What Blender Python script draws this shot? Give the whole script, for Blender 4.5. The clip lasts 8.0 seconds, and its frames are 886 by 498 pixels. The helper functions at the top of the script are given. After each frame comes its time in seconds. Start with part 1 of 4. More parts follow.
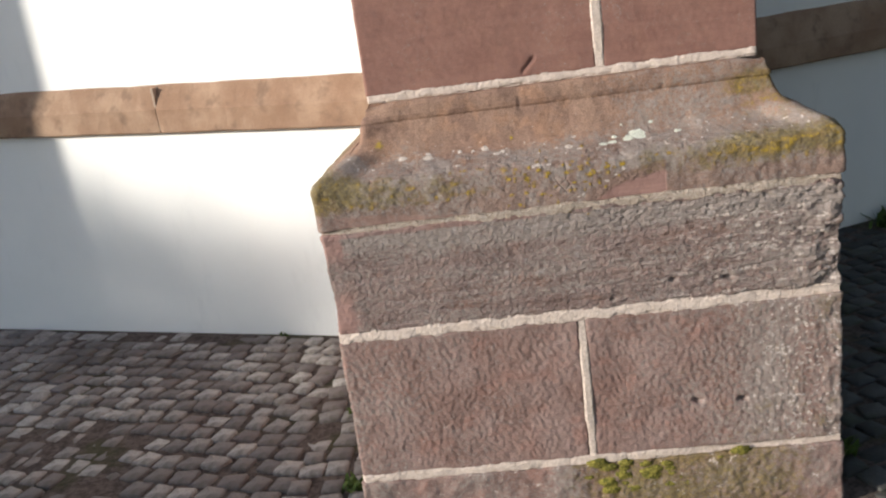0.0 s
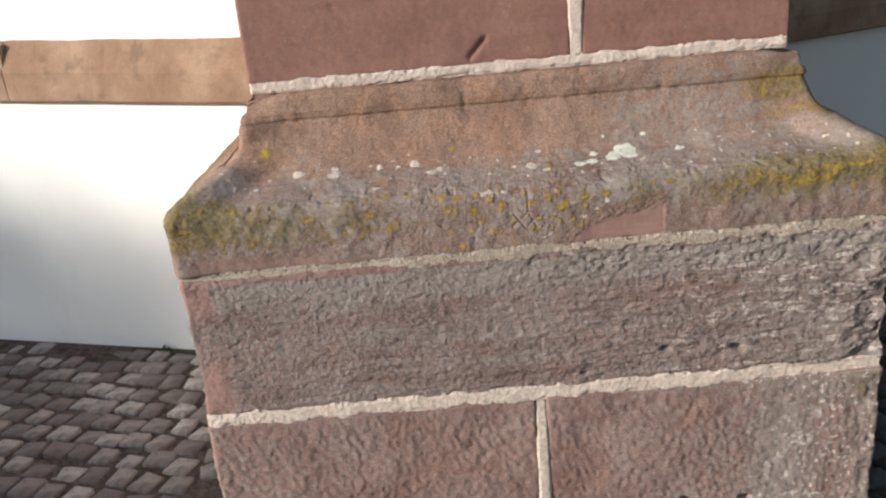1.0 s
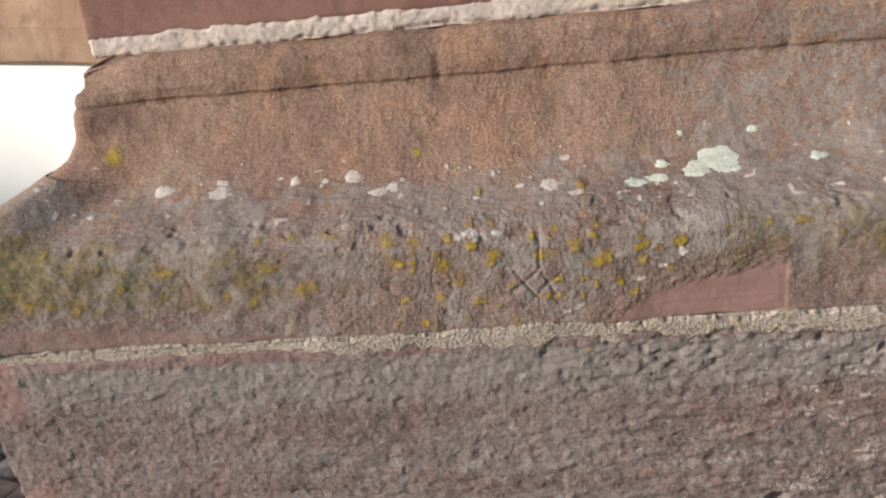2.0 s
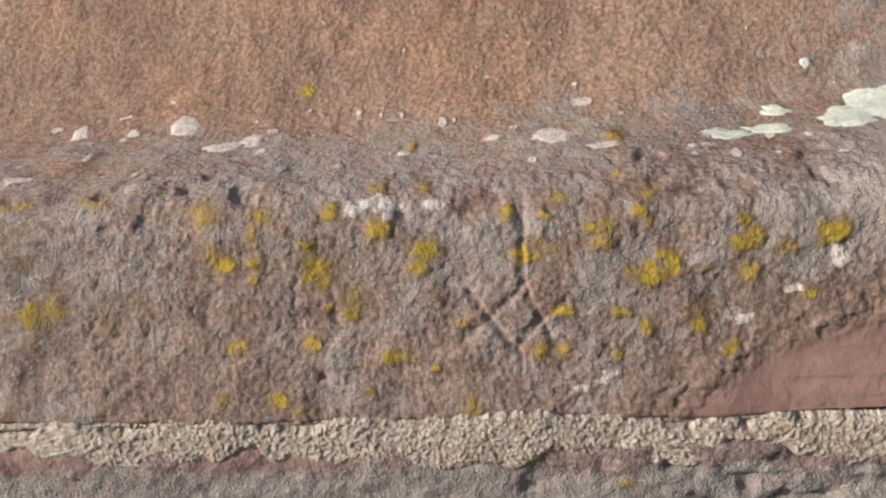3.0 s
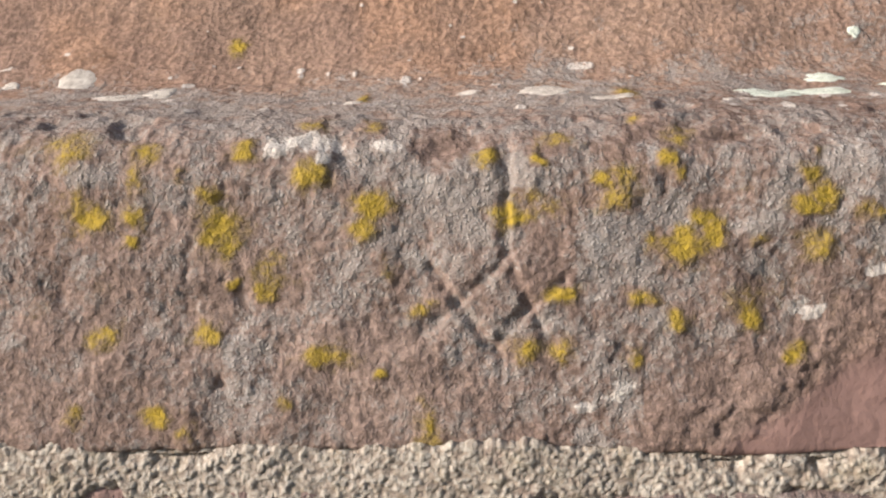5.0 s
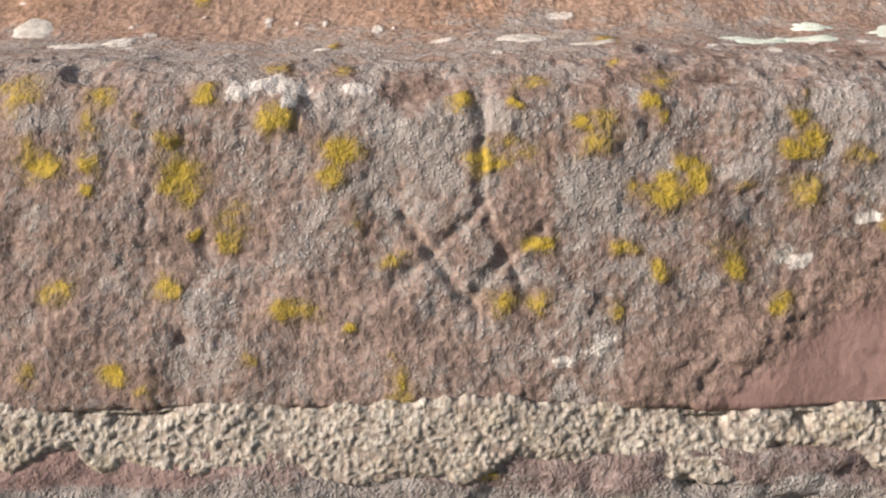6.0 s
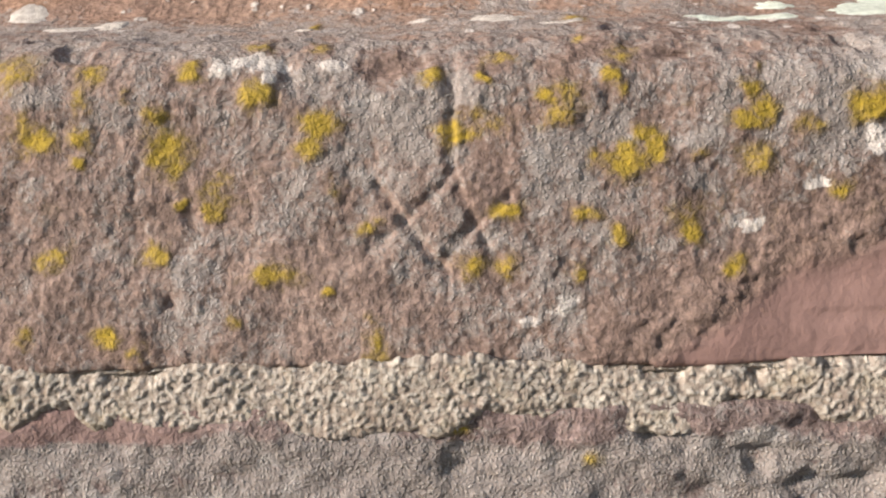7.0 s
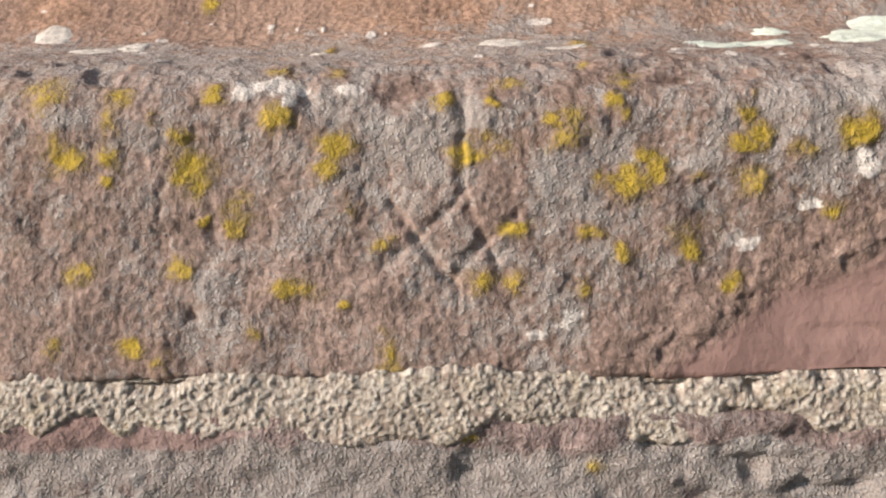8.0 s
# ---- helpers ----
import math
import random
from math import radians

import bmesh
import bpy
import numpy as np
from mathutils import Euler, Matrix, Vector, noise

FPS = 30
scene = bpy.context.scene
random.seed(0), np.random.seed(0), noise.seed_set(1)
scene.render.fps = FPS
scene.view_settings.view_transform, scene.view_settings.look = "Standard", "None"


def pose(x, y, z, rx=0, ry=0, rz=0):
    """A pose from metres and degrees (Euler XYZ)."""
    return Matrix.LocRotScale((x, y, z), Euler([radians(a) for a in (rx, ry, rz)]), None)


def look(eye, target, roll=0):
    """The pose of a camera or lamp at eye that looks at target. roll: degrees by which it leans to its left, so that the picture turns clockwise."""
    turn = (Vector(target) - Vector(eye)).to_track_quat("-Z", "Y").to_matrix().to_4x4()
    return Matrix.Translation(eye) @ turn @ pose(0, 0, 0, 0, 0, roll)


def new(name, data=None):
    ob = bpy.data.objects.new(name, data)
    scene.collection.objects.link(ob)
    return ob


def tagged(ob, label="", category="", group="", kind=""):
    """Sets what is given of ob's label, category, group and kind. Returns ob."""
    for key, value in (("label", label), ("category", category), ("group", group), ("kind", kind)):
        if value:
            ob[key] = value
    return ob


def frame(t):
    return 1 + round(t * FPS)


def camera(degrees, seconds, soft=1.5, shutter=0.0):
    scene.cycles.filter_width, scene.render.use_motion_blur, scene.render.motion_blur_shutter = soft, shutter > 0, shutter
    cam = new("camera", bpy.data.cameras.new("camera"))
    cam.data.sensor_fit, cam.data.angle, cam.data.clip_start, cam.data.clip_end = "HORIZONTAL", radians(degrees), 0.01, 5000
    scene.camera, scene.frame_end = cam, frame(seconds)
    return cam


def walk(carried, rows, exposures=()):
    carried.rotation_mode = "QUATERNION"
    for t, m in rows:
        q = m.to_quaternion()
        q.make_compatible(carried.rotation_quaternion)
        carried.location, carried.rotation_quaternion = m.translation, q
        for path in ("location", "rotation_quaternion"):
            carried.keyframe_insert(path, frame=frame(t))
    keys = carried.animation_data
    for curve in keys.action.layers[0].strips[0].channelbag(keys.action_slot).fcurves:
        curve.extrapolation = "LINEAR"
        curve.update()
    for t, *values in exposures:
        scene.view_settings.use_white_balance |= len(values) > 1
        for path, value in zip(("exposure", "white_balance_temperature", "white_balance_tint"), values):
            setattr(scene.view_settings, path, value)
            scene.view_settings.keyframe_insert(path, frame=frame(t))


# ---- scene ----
cam = camera(55.0, 8.0, 2.2)
PATH = [
    (0, (0.189, 0.157, 1.418), (0.009, 2.065, 0.846), -7.9),
    (0.5, (0.146, 0.456, 1.42), (0.114, 2.358, 0.803), -6.0),
    (1, (0.173, 0.783, 1.41), (0.163, 2.662, 0.723), -5.2),
    (1.5, (0.288, 1.092, 1.383), (0.111, 2.934, 0.625), -6.0),
    (2, (0.311, 1.414, 1.296), (0.104, 3.253, 0.537), -6.2),
    (2.2, (0.312, 1.537, 1.231), (0.113, 3.395, 0.516), -5.7),
    (3.3, (0.331, 1.822, 0.969), (0.087, 3.805, 0.87), -2.3),
    (3.5, (0.327, 1.828, 0.942), (0.094, 3.814, 0.951), -1.8),
    (4, (0.323, 1.849, 0.944), (0.161, 3.841, 1.007), -1.4),
    (4.2, (0.323, 1.863, 0.946), (0.157, 3.854, 1.022), -1.1),
    (5.3, (0.316, 1.904, 0.959), (0.188, 3.9, 0.942), -0.3),
    (5.5, (0.316, 1.907, 0.955), (0.202, 3.904, 0.936), -0.3),
    (6, (0.319, 1.911, 0.946), (0.218, 3.908, 0.913), -0.7),
    (6.5, (0.324, 1.906, 0.938), (0.234, 3.903, 0.91), -0.9),
    (7, (0.33, 1.896, 0.938), (0.219, 3.893, 0.886), -1.1),
    (7.5, (0.329, 1.89, 0.936), (0.229, 3.887, 0.895), -1.0),
    (8, (0.327, 1.882, 0.941), (0.217, 3.879, 0.909), -0.8),
]
walk(cam, [(t, look(eye, target, roll)) for t, eye, target, roll in PATH],
     [(0.0, 0.64), (2.2, 0.53), (3.5, 0.76), (4.2, 0.78), (5.3, 0.88), (8.0, 0.94)])

# ---- world, sun ----
SUN_AZ, SUN_EL = 23.5, 16.0   # degrees: towards the front face, above the ground
sun_to = Vector((-math.cos(radians(SUN_AZ)) * math.cos(radians(SUN_EL)),
                 -math.sin(radians(SUN_AZ)) * math.cos(radians(SUN_EL)), math.sin(radians(SUN_EL))))
world = bpy.data.worlds.new("sky")
scene.world = world
world.use_nodes = True
wt = world.node_tree
wt.nodes.clear()
sky = wt.nodes.new("ShaderNodeTexSky")
sky.sky_type, sky.sun_disc = "NISHITA", False
sky.sun_elevation = radians(SUN_EL)
sky.sun_rotation = math.atan2(sun_to.x, sun_to.y)
bg = wt.nodes.new("ShaderNodeBackground")
bg.inputs["Strength"].default_value = 0.13
wout = wt.nodes.new("ShaderNodeOutputWorld")
wt.links.new(sky.outputs[0], bg.inputs[0])
wt.links.new(bg.outputs[0], wout.inputs[0])
sun = new("sun", bpy.data.lights.new("sun", "SUN"))
sun.data.energy, sun.data.angle, sun.data.color = 3.8, radians(0.8), (1.0, 0.925, 0.82)
sun.matrix_world = look((0, 0, 10), Vector((0, 0, 10)) - sun_to)


# ---- noise on arrays ----
def lattice(i, j, k):
    h = (i.astype(np.int64) * 374761393 + j.astype(np.int64) * 668265263 + k.astype(np.int64) * 1274126177) & 0xFFFFFFFF
    h = ((h ^ (h >> 13)) * 1103515245) & 0xFFFFFFFF
    h = ((h ^ (h >> 16)) * 2654435761) & 0xFFFFFFFF
    return ((h ^ (h >> 15)) & 0xFFFFFF) / float(0xFFFFFF)


def vnoise(x, y, z):
    """Smooth value noise, -1 to 1, with cells of size 1."""
    x, y, z = np.broadcast_arrays(x, y, z)
    i, j, k = np.floor(x), np.floor(y), np.floor(z)
    u, v, w = x - i, y - j, z - k
    u, v, w = [a * a * (3 - 2 * a) for a in (u, v, w)]
    total = 0
    for a in (0, 1):
        for b in (0, 1):
            for c in (0, 1):
                wt_ = (u if a else 1 - u) * (v if b else 1 - v) * (w if c else 1 - w)
                total = total + wt_ * lattice(i + a, j + b, k + c)
    return 2 * total - 1


def fbm(x, y, z, octaves=3, gain=0.5):
    total, amp, norm = 0, 1.0, 0.0
    for o in range(octaves):
        total = total + amp * vnoise(x * 2.03 ** o + 17.3 * o, y * 2.03 ** o - 9.1 * o, z * 2.03 ** o + 5.7 * o)
        norm += amp
        amp *= gain
    return total / norm


def smooth(a, b, x):
    t = np.clip((x - a) / (b - a), 0, 1)
    return t * t * (3 - 2 * t)


def grains(u, v, scale, seed=0):
    """Scattered grains: distance to the nearest grain's middle in grain widths, and a number of its own for each grain."""
    u, v = u * scale, v * scale
    i, j = np.floor(u), np.floor(v)
    best, own = np.full(u.shape, 9.0), np.zeros(u.shape)
    for a in (-1, 0, 1):
        for b in (-1, 0, 1):
            ci, cj = i + a, j + b
            dist = np.hypot(ci + lattice(ci, cj, 0 * ci + seed) - u, cj + lattice(ci, cj, 0 * ci + seed + 51) - v)
            closer = dist < best
            best = np.where(closer, dist, best)
            own = np.where(closer, lattice(ci, cj, 0 * ci + seed + 97), own)
    return best, own


def dome(dist, width=0.72):
    return np.sqrt(np.clip(1 - (dist / width) ** 2, 0, 1))


# ---- materials ----
class Nodes:
    """A short way to write node trees."""
    def __init__(self, name):
        self.mat = bpy.data.materials.new(name)
        self.mat.use_nodes = True
        self.tree = self.mat.node_tree
        self.bsdf = self.tree.nodes["Principled BSDF"]
        self.co = self.node("ShaderNodeTexCoord").outputs["Object"]

    def node(self, kind):
        return self.tree.nodes.new(kind)

    def put(self, socket, value):
        if isinstance(value, bpy.types.NodeSocket):
            self.tree.links.new(value, socket)
        elif isinstance(value, (tuple, list)) and len(value) == 3 and socket.type == "RGBA":
            socket.default_value = (*value, 1)
        else:
            socket.default_value = value

    def noise(self, scale, detail=3.0, rough=0.55, stretch=None, distortion=0.0):
        n = self.node("ShaderNodeTexNoise")
        co = self.co
        if stretch:
            m = self.node("ShaderNodeMapping")
            m.inputs["Scale"].default_value = stretch
            self.put(m.inputs["Vector"], co)
            co = m.outputs[0]
        self.put(n.inputs["Vector"], co)
        n.inputs["Scale"].default_value, n.inputs["Detail"].default_value = scale, detail
        n.inputs["Roughness"].default_value, n.inputs["Distortion"].default_value = rough, distortion
        return n.outputs["Fac"]

    def cells(self, scale, wobble=0.0, feature="F1", out="Distance"):
        n = self.node("ShaderNodeTexVoronoi")
        n.feature = feature
        co = self.co
        if wobble:
            shift = self.node("ShaderNodeTexNoise")
            self.put(shift.inputs["Vector"], co)
            shift.inputs["Scale"].default_value = scale * 0.7
            add = self.node("ShaderNodeVectorMath")
            add.operation = "MULTIPLY_ADD"
            self.put(add.inputs[0], shift.outputs["Color"])
            add.inputs[1].default_value = (wobble, wobble, wobble)
            self.put(add.inputs[2], co)
            co = add.outputs[0]
        self.put(n.inputs["Vector"], co)
        n.inputs["Scale"].default_value = scale
        return n.outputs[out]

    def math(self, op, a, b=0.0, clamp=False):
        n = self.node("ShaderNodeMath")
        n.operation, n.use_clamp = op, clamp
        self.put(n.inputs[0], a)
        self.put(n.inputs[1], b)
        return n.outputs[0]

    def ramp(self, fac, lo, hi, a=0.0, b=1.0):
        n = self.node("ShaderNodeMapRange")
        n.interpolation_type = "SMOOTHSTEP"
        self.put(n.inputs["Value"], fac)
        for key, v in (("From Min", lo), ("From Max", hi), ("To Min", a), ("To Max", b)):
            n.inputs[key].default_value = v
        return n.outputs["Result"]

    def mix(self, fac, a, b, blend="MIX"):
        n = self.node("ShaderNodeMix")
        n.data_type, n.blend_type = "RGBA", blend
        self.put(n.inputs[0], fac)
        self.put(n.inputs[6], a)
        self.put(n.inputs[7], b)
        return n.outputs[2]

    def attr(self, name):
        n = self.node("ShaderNodeAttribute")
        n.attribute_name = name
        return n.outputs["Fac"]

    def island(self):
        return self.node("ShaderNodeNewGeometry").outputs["Random Per Island"]

    def piece(self):
        return self.node("ShaderNodeObjectInfo").outputs["Random"]

    def bump(self, height, strength, distance, under=None):
        n = self.node("ShaderNodeBump")
        n.inputs["Strength"].default_value, n.inputs["Distance"].default_value = strength, distance
        self.put(n.inputs["Height"], height)
        if under is not None:
            self.put(n.inputs["Normal"], under)
        return n.outputs[0]

    def done(self, colour, rough, normal=None, spec=0.25):
        self.put(self.bsdf.inputs["Base Color"], colour)
        self.put(self.bsdf.inputs["Roughness"], rough)
        self.bsdf.inputs["Specular IOR Level"].default_value = spec
        if normal is not None:
            self.put(self.bsdf.inputs["Normal"], normal)
        return self.mat


def sandstone(name, dark, light, warm, grain=1.0, bedding=0.0):
    """Red sandstone; its masks grey, yellow, moss, pale and bare come with the mesh."""
    n = Nodes(name)
    big, mid, fine, dust = n.noise(7, 4), n.noise(70, 4, 0.6), n.noise(420, 3, 0.65), n.noise(1300, 2, 0.6)
    c = n.mix(n.ramp(big, 0.35, 0.65), dark, light)
    c = n.mix(n.math("MULTIPLY", n.ramp(n.noise(16, 3), 0.5, 0.68), 0.7), c, warm)
    c = n.mix(n.math("MULTIPLY", n.attr("mauve"), 0.75), c, n.mix(n.ramp(big, 0.35, 0.65), (0.225, 0.158, 0.135), (0.295, 0.213, 0.185)))
    if bedding:
        beds = n.noise(4, 4, 0.6, (1.0, 1.0, 26.0))
        c = n.mix(n.math("MULTIPLY", n.ramp(beds, 0.45, 0.7), bedding), c, (0.34, 0.255, 0.235))
    c = n.mix(n.math("MULTIPLY", n.ramp(n.noise(34, 5, 0.7), 0.54, 0.72), 0.30), c, (0.115, 0.078, 0.068))
    c = n.mix(n.ramp(mid, 0.25, 0.75, 0.0, 0.45), c, n.mix(0.5, c, (0.10, 0.06, 0.05)))
    bare = n.attr("bare")
    clear_ = n.math("SUBTRACT", 1.0, bare)
    speck = n.math("MULTIPLY", n.ramp(fine, 0.35, 0.68, -0.42, 0.42), clear_)
    c = n.mix(1.0, c, n.mix(n.math("ADD", speck, 0.5), (0.62, 0.62, 0.62), (1.32, 1.32, 1.32)), "MULTIPLY")
    c = n.mix(n.math("MULTIPLY", bare, 0.75), c, n.mix(n.ramp(n.noise(5, 4, 0.6, (1, 1, 9)), 0.35, 0.65), (0.295, 0.172, 0.152), (0.36, 0.215, 0.19)))
    # grey crust
    m = n.math("ADD", n.attr("grey"), n.math("MULTIPLY", n.math("SUBTRACT", n.noise(105, 5, 0.72), 0.5), 1.9))
    m = n.math("ADD", m, n.math("MULTIPLY", n.math("SUBTRACT", n.noise(520, 3, 0.65), 0.5), 1.2))
    granule = n.ramp(n.cells(640, 0.0020), 0.06, 0.46, 1.0, 0.0)
    crust = n.mix(granule, (0.255, 0.215, 0.195), (0.50, 0.455, 0.42))
    crust = n.mix(n.ramp(n.noise(800, 2), 0.35, 0.65, 0.0, 0.55), crust, (0.34, 0.305, 0.285))
    crust = n.mix(n.ramp(n.noise(55, 4, 0.7), 0.52, 0.70, 0.0, 0.45), crust, (0.54, 0.50, 0.475))
    grey = n.math("MULTIPLY", n.ramp(m, 0.36, 0.80), 0.84)
    c = n.mix(grey, c, crust)
    # moss and algae
    m = n.math("ADD", n.attr("moss"), n.math("MULTIPLY", n.math("SUBTRACT", n.noise(60, 4, 0.65), 0.5), 1.3))
    green = n.mix(n.ramp(n.noise(180, 3), 0.35, 0.65), (0.09, 0.074, 0.026), (0.235, 0.175, 0.045))
    c = n.mix(n.ramp(m, 0.42, 1.0, 0.0, 0.70), c, green)
    # yellow lichen
    m = n.math("ADD", n.attr("yellow"), n.math("MULTIPLY", n.math("SUBTRACT", n.noise(150, 5, 0.75), 0.5), 1.7))
    gold = n.mix(n.ramp(m, 0.35, 0.95), (0.25, 0.175, 0.07), (0.47, 0.32, 0.03))
    gold = n.mix(n.ramp(n.noise(520, 3), 0.35, 0.7, 0.0, 0.5), gold, (0.22, 0.15, 0.04))
    yel = n.ramp(m, 0.16, 0.80, 0.0, 0.86)
    c = n.mix(yel, c, gold)
    # pale lichen
    m = n.math("ADD", n.attr("pale"), n.math("MULTIPLY", n.math("SUBTRACT", n.noise(300, 4, 0.7), 0.5), 1.5))
    c = n.mix(n.ramp(m, 0.42, 0.7, 0.0, 0.9), c, n.mix(n.ramp(dust, 0.3, 0.7), (0.50, 0.42, 0.38), (0.74, 0.67, 0.61)))
    h = n.math("ADD", n.math("MULTIPLY", fine, 0.7), n.math("MULTIPLY", dust, 0.3))
    h = n.math("MULTIPLY", h, n.math("ADD", n.math("MULTIPLY", clear_, 0.85), 0.15))
    h = n.math("ADD", h, n.math("MULTIPLY", grey, n.math("MULTIPLY", granule, 0.40)))
    h = n.math("ADD", h, n.math("MULTIPLY", yel, n.math("MULTIPLY", n.noise(520, 3, 0.7), 0.9)))
    nb = n.bump(mid, 0.45, 0.0035 * grain)
    return n.done(c, 0.92, n.bump(h, 0.75, 0.0016 * grain, nb), 0.15)


MOULD = sandstone("mould_sandstone", (0.285, 0.180, 0.138), (0.370, 0.243, 0.182), (0.405, 0.238, 0.158), 1.1)
STRIP = sandstone("strip_sandstone", (0.205, 0.145, 0.132), (0.29, 0.214, 0.195), (0.27, 0.165, 0.135), 2.2, 0.75)
BLOCK = sandstone("block_sandstone", (0.255, 0.162, 0.140), (0.325, 0.228, 0.205), (0.315, 0.180, 0.150), 0.8)
SHAFT = sandstone("shaft_sandstone", (0.225, 0.108, 0.082), (0.275, 0.142, 0.108), (0.29, 0.150, 0.108), 0.6)


def mortar_material():
    """Crumbling lime mortar; its masks pink, crumb and gap come with the mesh. gap paints shade between crumbs."""
    n = Nodes("lime_mortar")
    grit, fine = n.noise(420, 4, 0.7), n.noise(1100, 2)
    c = n.mix(n.ramp(n.noise(30, 4), 0.35, 0.65), (0.40, 0.33, 0.265), (0.54, 0.465, 0.395))
    c = n.mix(n.attr("pink"), c, (0.78, 0.65, 0.58))
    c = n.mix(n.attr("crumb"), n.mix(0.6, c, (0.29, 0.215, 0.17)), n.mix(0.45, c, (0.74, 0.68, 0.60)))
    c = n.mix(n.ramp(grit, 0.42, 0.62, 0.0, 0.35), c, n.mix(0.5, c, (0.24, 0.17, 0.12)))
    # shade in the gaps between crumbs, mixed into the colour
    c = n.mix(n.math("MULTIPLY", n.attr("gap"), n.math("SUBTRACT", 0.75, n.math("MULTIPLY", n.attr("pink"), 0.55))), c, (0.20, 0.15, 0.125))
    c = n.mix(n.math("MULTIPLY", n.ramp(n.noise(75, 3), 0.52, 0.7), 0.25), c, (0.43, 0.34, 0.19))
    c = n.mix(n.math("MULTIPLY", n.ramp(n.noise(45, 4, 0.7), 0.57, 0.72), 0.55), c, (0.27, 0.185, 0.155))
    c = n.mix(n.math("MULTIPLY", n.attr("pink"), 0.45), c, (0.74, 0.625, 0.56))
    h = n.math("ADD", grit, n.math("MULTIPLY", fine, 0.4))
    return n.done(c, 0.95, n.bump(h, 0.8, 0.0018), 0.1)


MORTAR = mortar_material()


def plaster_material():
    n = Nodes("white_plaster")
    c = n.mix(n.ramp(n.noise(1.6, 5), 0.3, 0.7), (0.80, 0.81, 0.80), (0.86, 0.86, 0.84))
    c = n.mix(n.ramp(n.noise(6, 5, 0.7, (1, 1, 0.35)), 0.55, 0.8, 0.0, 0.35), c, (0.62, 0.63, 0.62))
    h = n.math("ADD", n.noise(160, 4), n.noise(25, 3))
    return n.done(c, 0.9, n.bump(h, 0.25, 0.003), 0.2)


def band_material():
    n = Nodes("band_sandstone")
    c = n.mix(n.ramp(n.noise(5, 4), 0.35, 0.65), (0.30, 0.195, 0.132), (0.43, 0.305, 0.215))
    c = n.mix(n.piece(), c, n.mix(0.3, c, (0.40, 0.20, 0.12)))
    c = n.mix(n.ramp(n.noise(14, 4), 0.52, 0.72, 0.0, 0.6), c, (0.17, 0.115, 0.085))
    c = n.mix(n.ramp(n.noise(260, 3), 0.3, 0.7, 0.0, 0.3), c, (0.13, 0.08, 0.06))
    h = n.math("ADD", n.noise(90, 4), n.math("MULTIPLY", n.noise(500, 2), 0.4))
    return n.done(c, 0.9, n.bump(h, 0.5, 0.004), 0.2)


def sett_material(by_island):
    n = Nodes("granite_sett_joined" if by_island else "granite_sett")
    pick = n.island() if by_island else n.piece()
    tone = n.mix(n.ramp(pick, 0.25, 0.85), (0.215, 0.185, 0.172), (0.50, 0.46, 0.42))
    hue = n.math("FRACT", n.math("MULTIPLY", pick, 7.31))
    tone = n.mix(n.ramp(hue, 0.6, 0.9, 0.0, 0.45), tone, (0.20, 0.145, 0.13))
    tone = n.mix(n.ramp(n.noise(160, 4, 0.7), 0.3, 0.75, 0.0, 0.5), tone, (0.08, 0.07, 0.066))
    tone = n.mix(n.ramp(n.noise(2.2, 5, 0.65), 0.46, 0.66, 0.0, 0.72), tone, (0.085, 0.066, 0.058))
    tone = n.mix(n.ramp(n.noise(28, 5, 0.7), 0.45, 0.7, 0.0, 0.55), tone, (0.11, 0.09, 0.078))
    tone = n.mix(n.ramp(n.noise(9, 4), 0.58, 0.74, 0.0, 0.5), tone, (0.10, 0.095, 0.04))
    h = n.math("ADD", n.noise(120, 4), n.math("MULTIPLY", n.noise(500, 2), 0.4))
    return n.done(tone, 0.75, n.bump(h, 0.6, 0.004), 0.35)


def dark_sett_material():
    n = Nodes("dark_sett")
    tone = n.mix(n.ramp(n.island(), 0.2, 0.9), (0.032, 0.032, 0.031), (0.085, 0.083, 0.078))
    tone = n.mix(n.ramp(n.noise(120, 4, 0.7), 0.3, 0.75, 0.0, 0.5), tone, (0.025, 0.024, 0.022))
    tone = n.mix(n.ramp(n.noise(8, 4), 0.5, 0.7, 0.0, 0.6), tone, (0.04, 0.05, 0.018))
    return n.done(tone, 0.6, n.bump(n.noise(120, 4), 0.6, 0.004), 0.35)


def soil_material():
    n = Nodes("joint_soil")
    c = n.mix(n.ramp(n.noise(40, 5, 0.7), 0.35, 0.65), (0.070, 0.054, 0.048), (0.165, 0.128, 0.108))
    c = n.mix(n.ramp(n.noise(3, 4), 0.52, 0.7, 0.0, 0.6), c, (0.055, 0.062, 0.022))
    return n.done(c, 0.97, n.bump(n.noise(150, 4), 0.9, 0.01), 0.1)


def plain_material(name, a, b, scale, rough=0.9):
    n = Nodes(name)
    c = n.mix(n.ramp(n.noise(scale, 4), 0.35, 0.65), a, b)
    return n.done(c, rough, n.bump(n.noise(scale * 6, 3), 0.4, 0.004), 0.2)


PLASTER, BAND, SETT, SETTS, SOIL = plaster_material(), band_material(), sett_material(False), sett_material(True), soil_material()
DARK_SETTS = dark_sett_material()
WHITE_LICHEN = plain_material("white_lichen", (0.56, 0.585, 0.50), (0.74, 0.76, 0.67), 320)
PINK_LICHEN = plain_material("pinkish_lichen", (0.50, 0.43, 0.38), (0.66, 0.59, 0.53), 320)
LEAF = plain_material("weed_leaf", (0.055, 0.095, 0.02), (0.12, 0.16, 0.035), 60, 0.6)
MOSS = plain_material("moss", (0.085, 0.085, 0.018), (0.26, 0.225, 0.05), 170)
DARK_PLAIN = plain_material("dark_plain", (0.035, 0.04, 0.045), (0.06, 0.065, 0.07), 6)


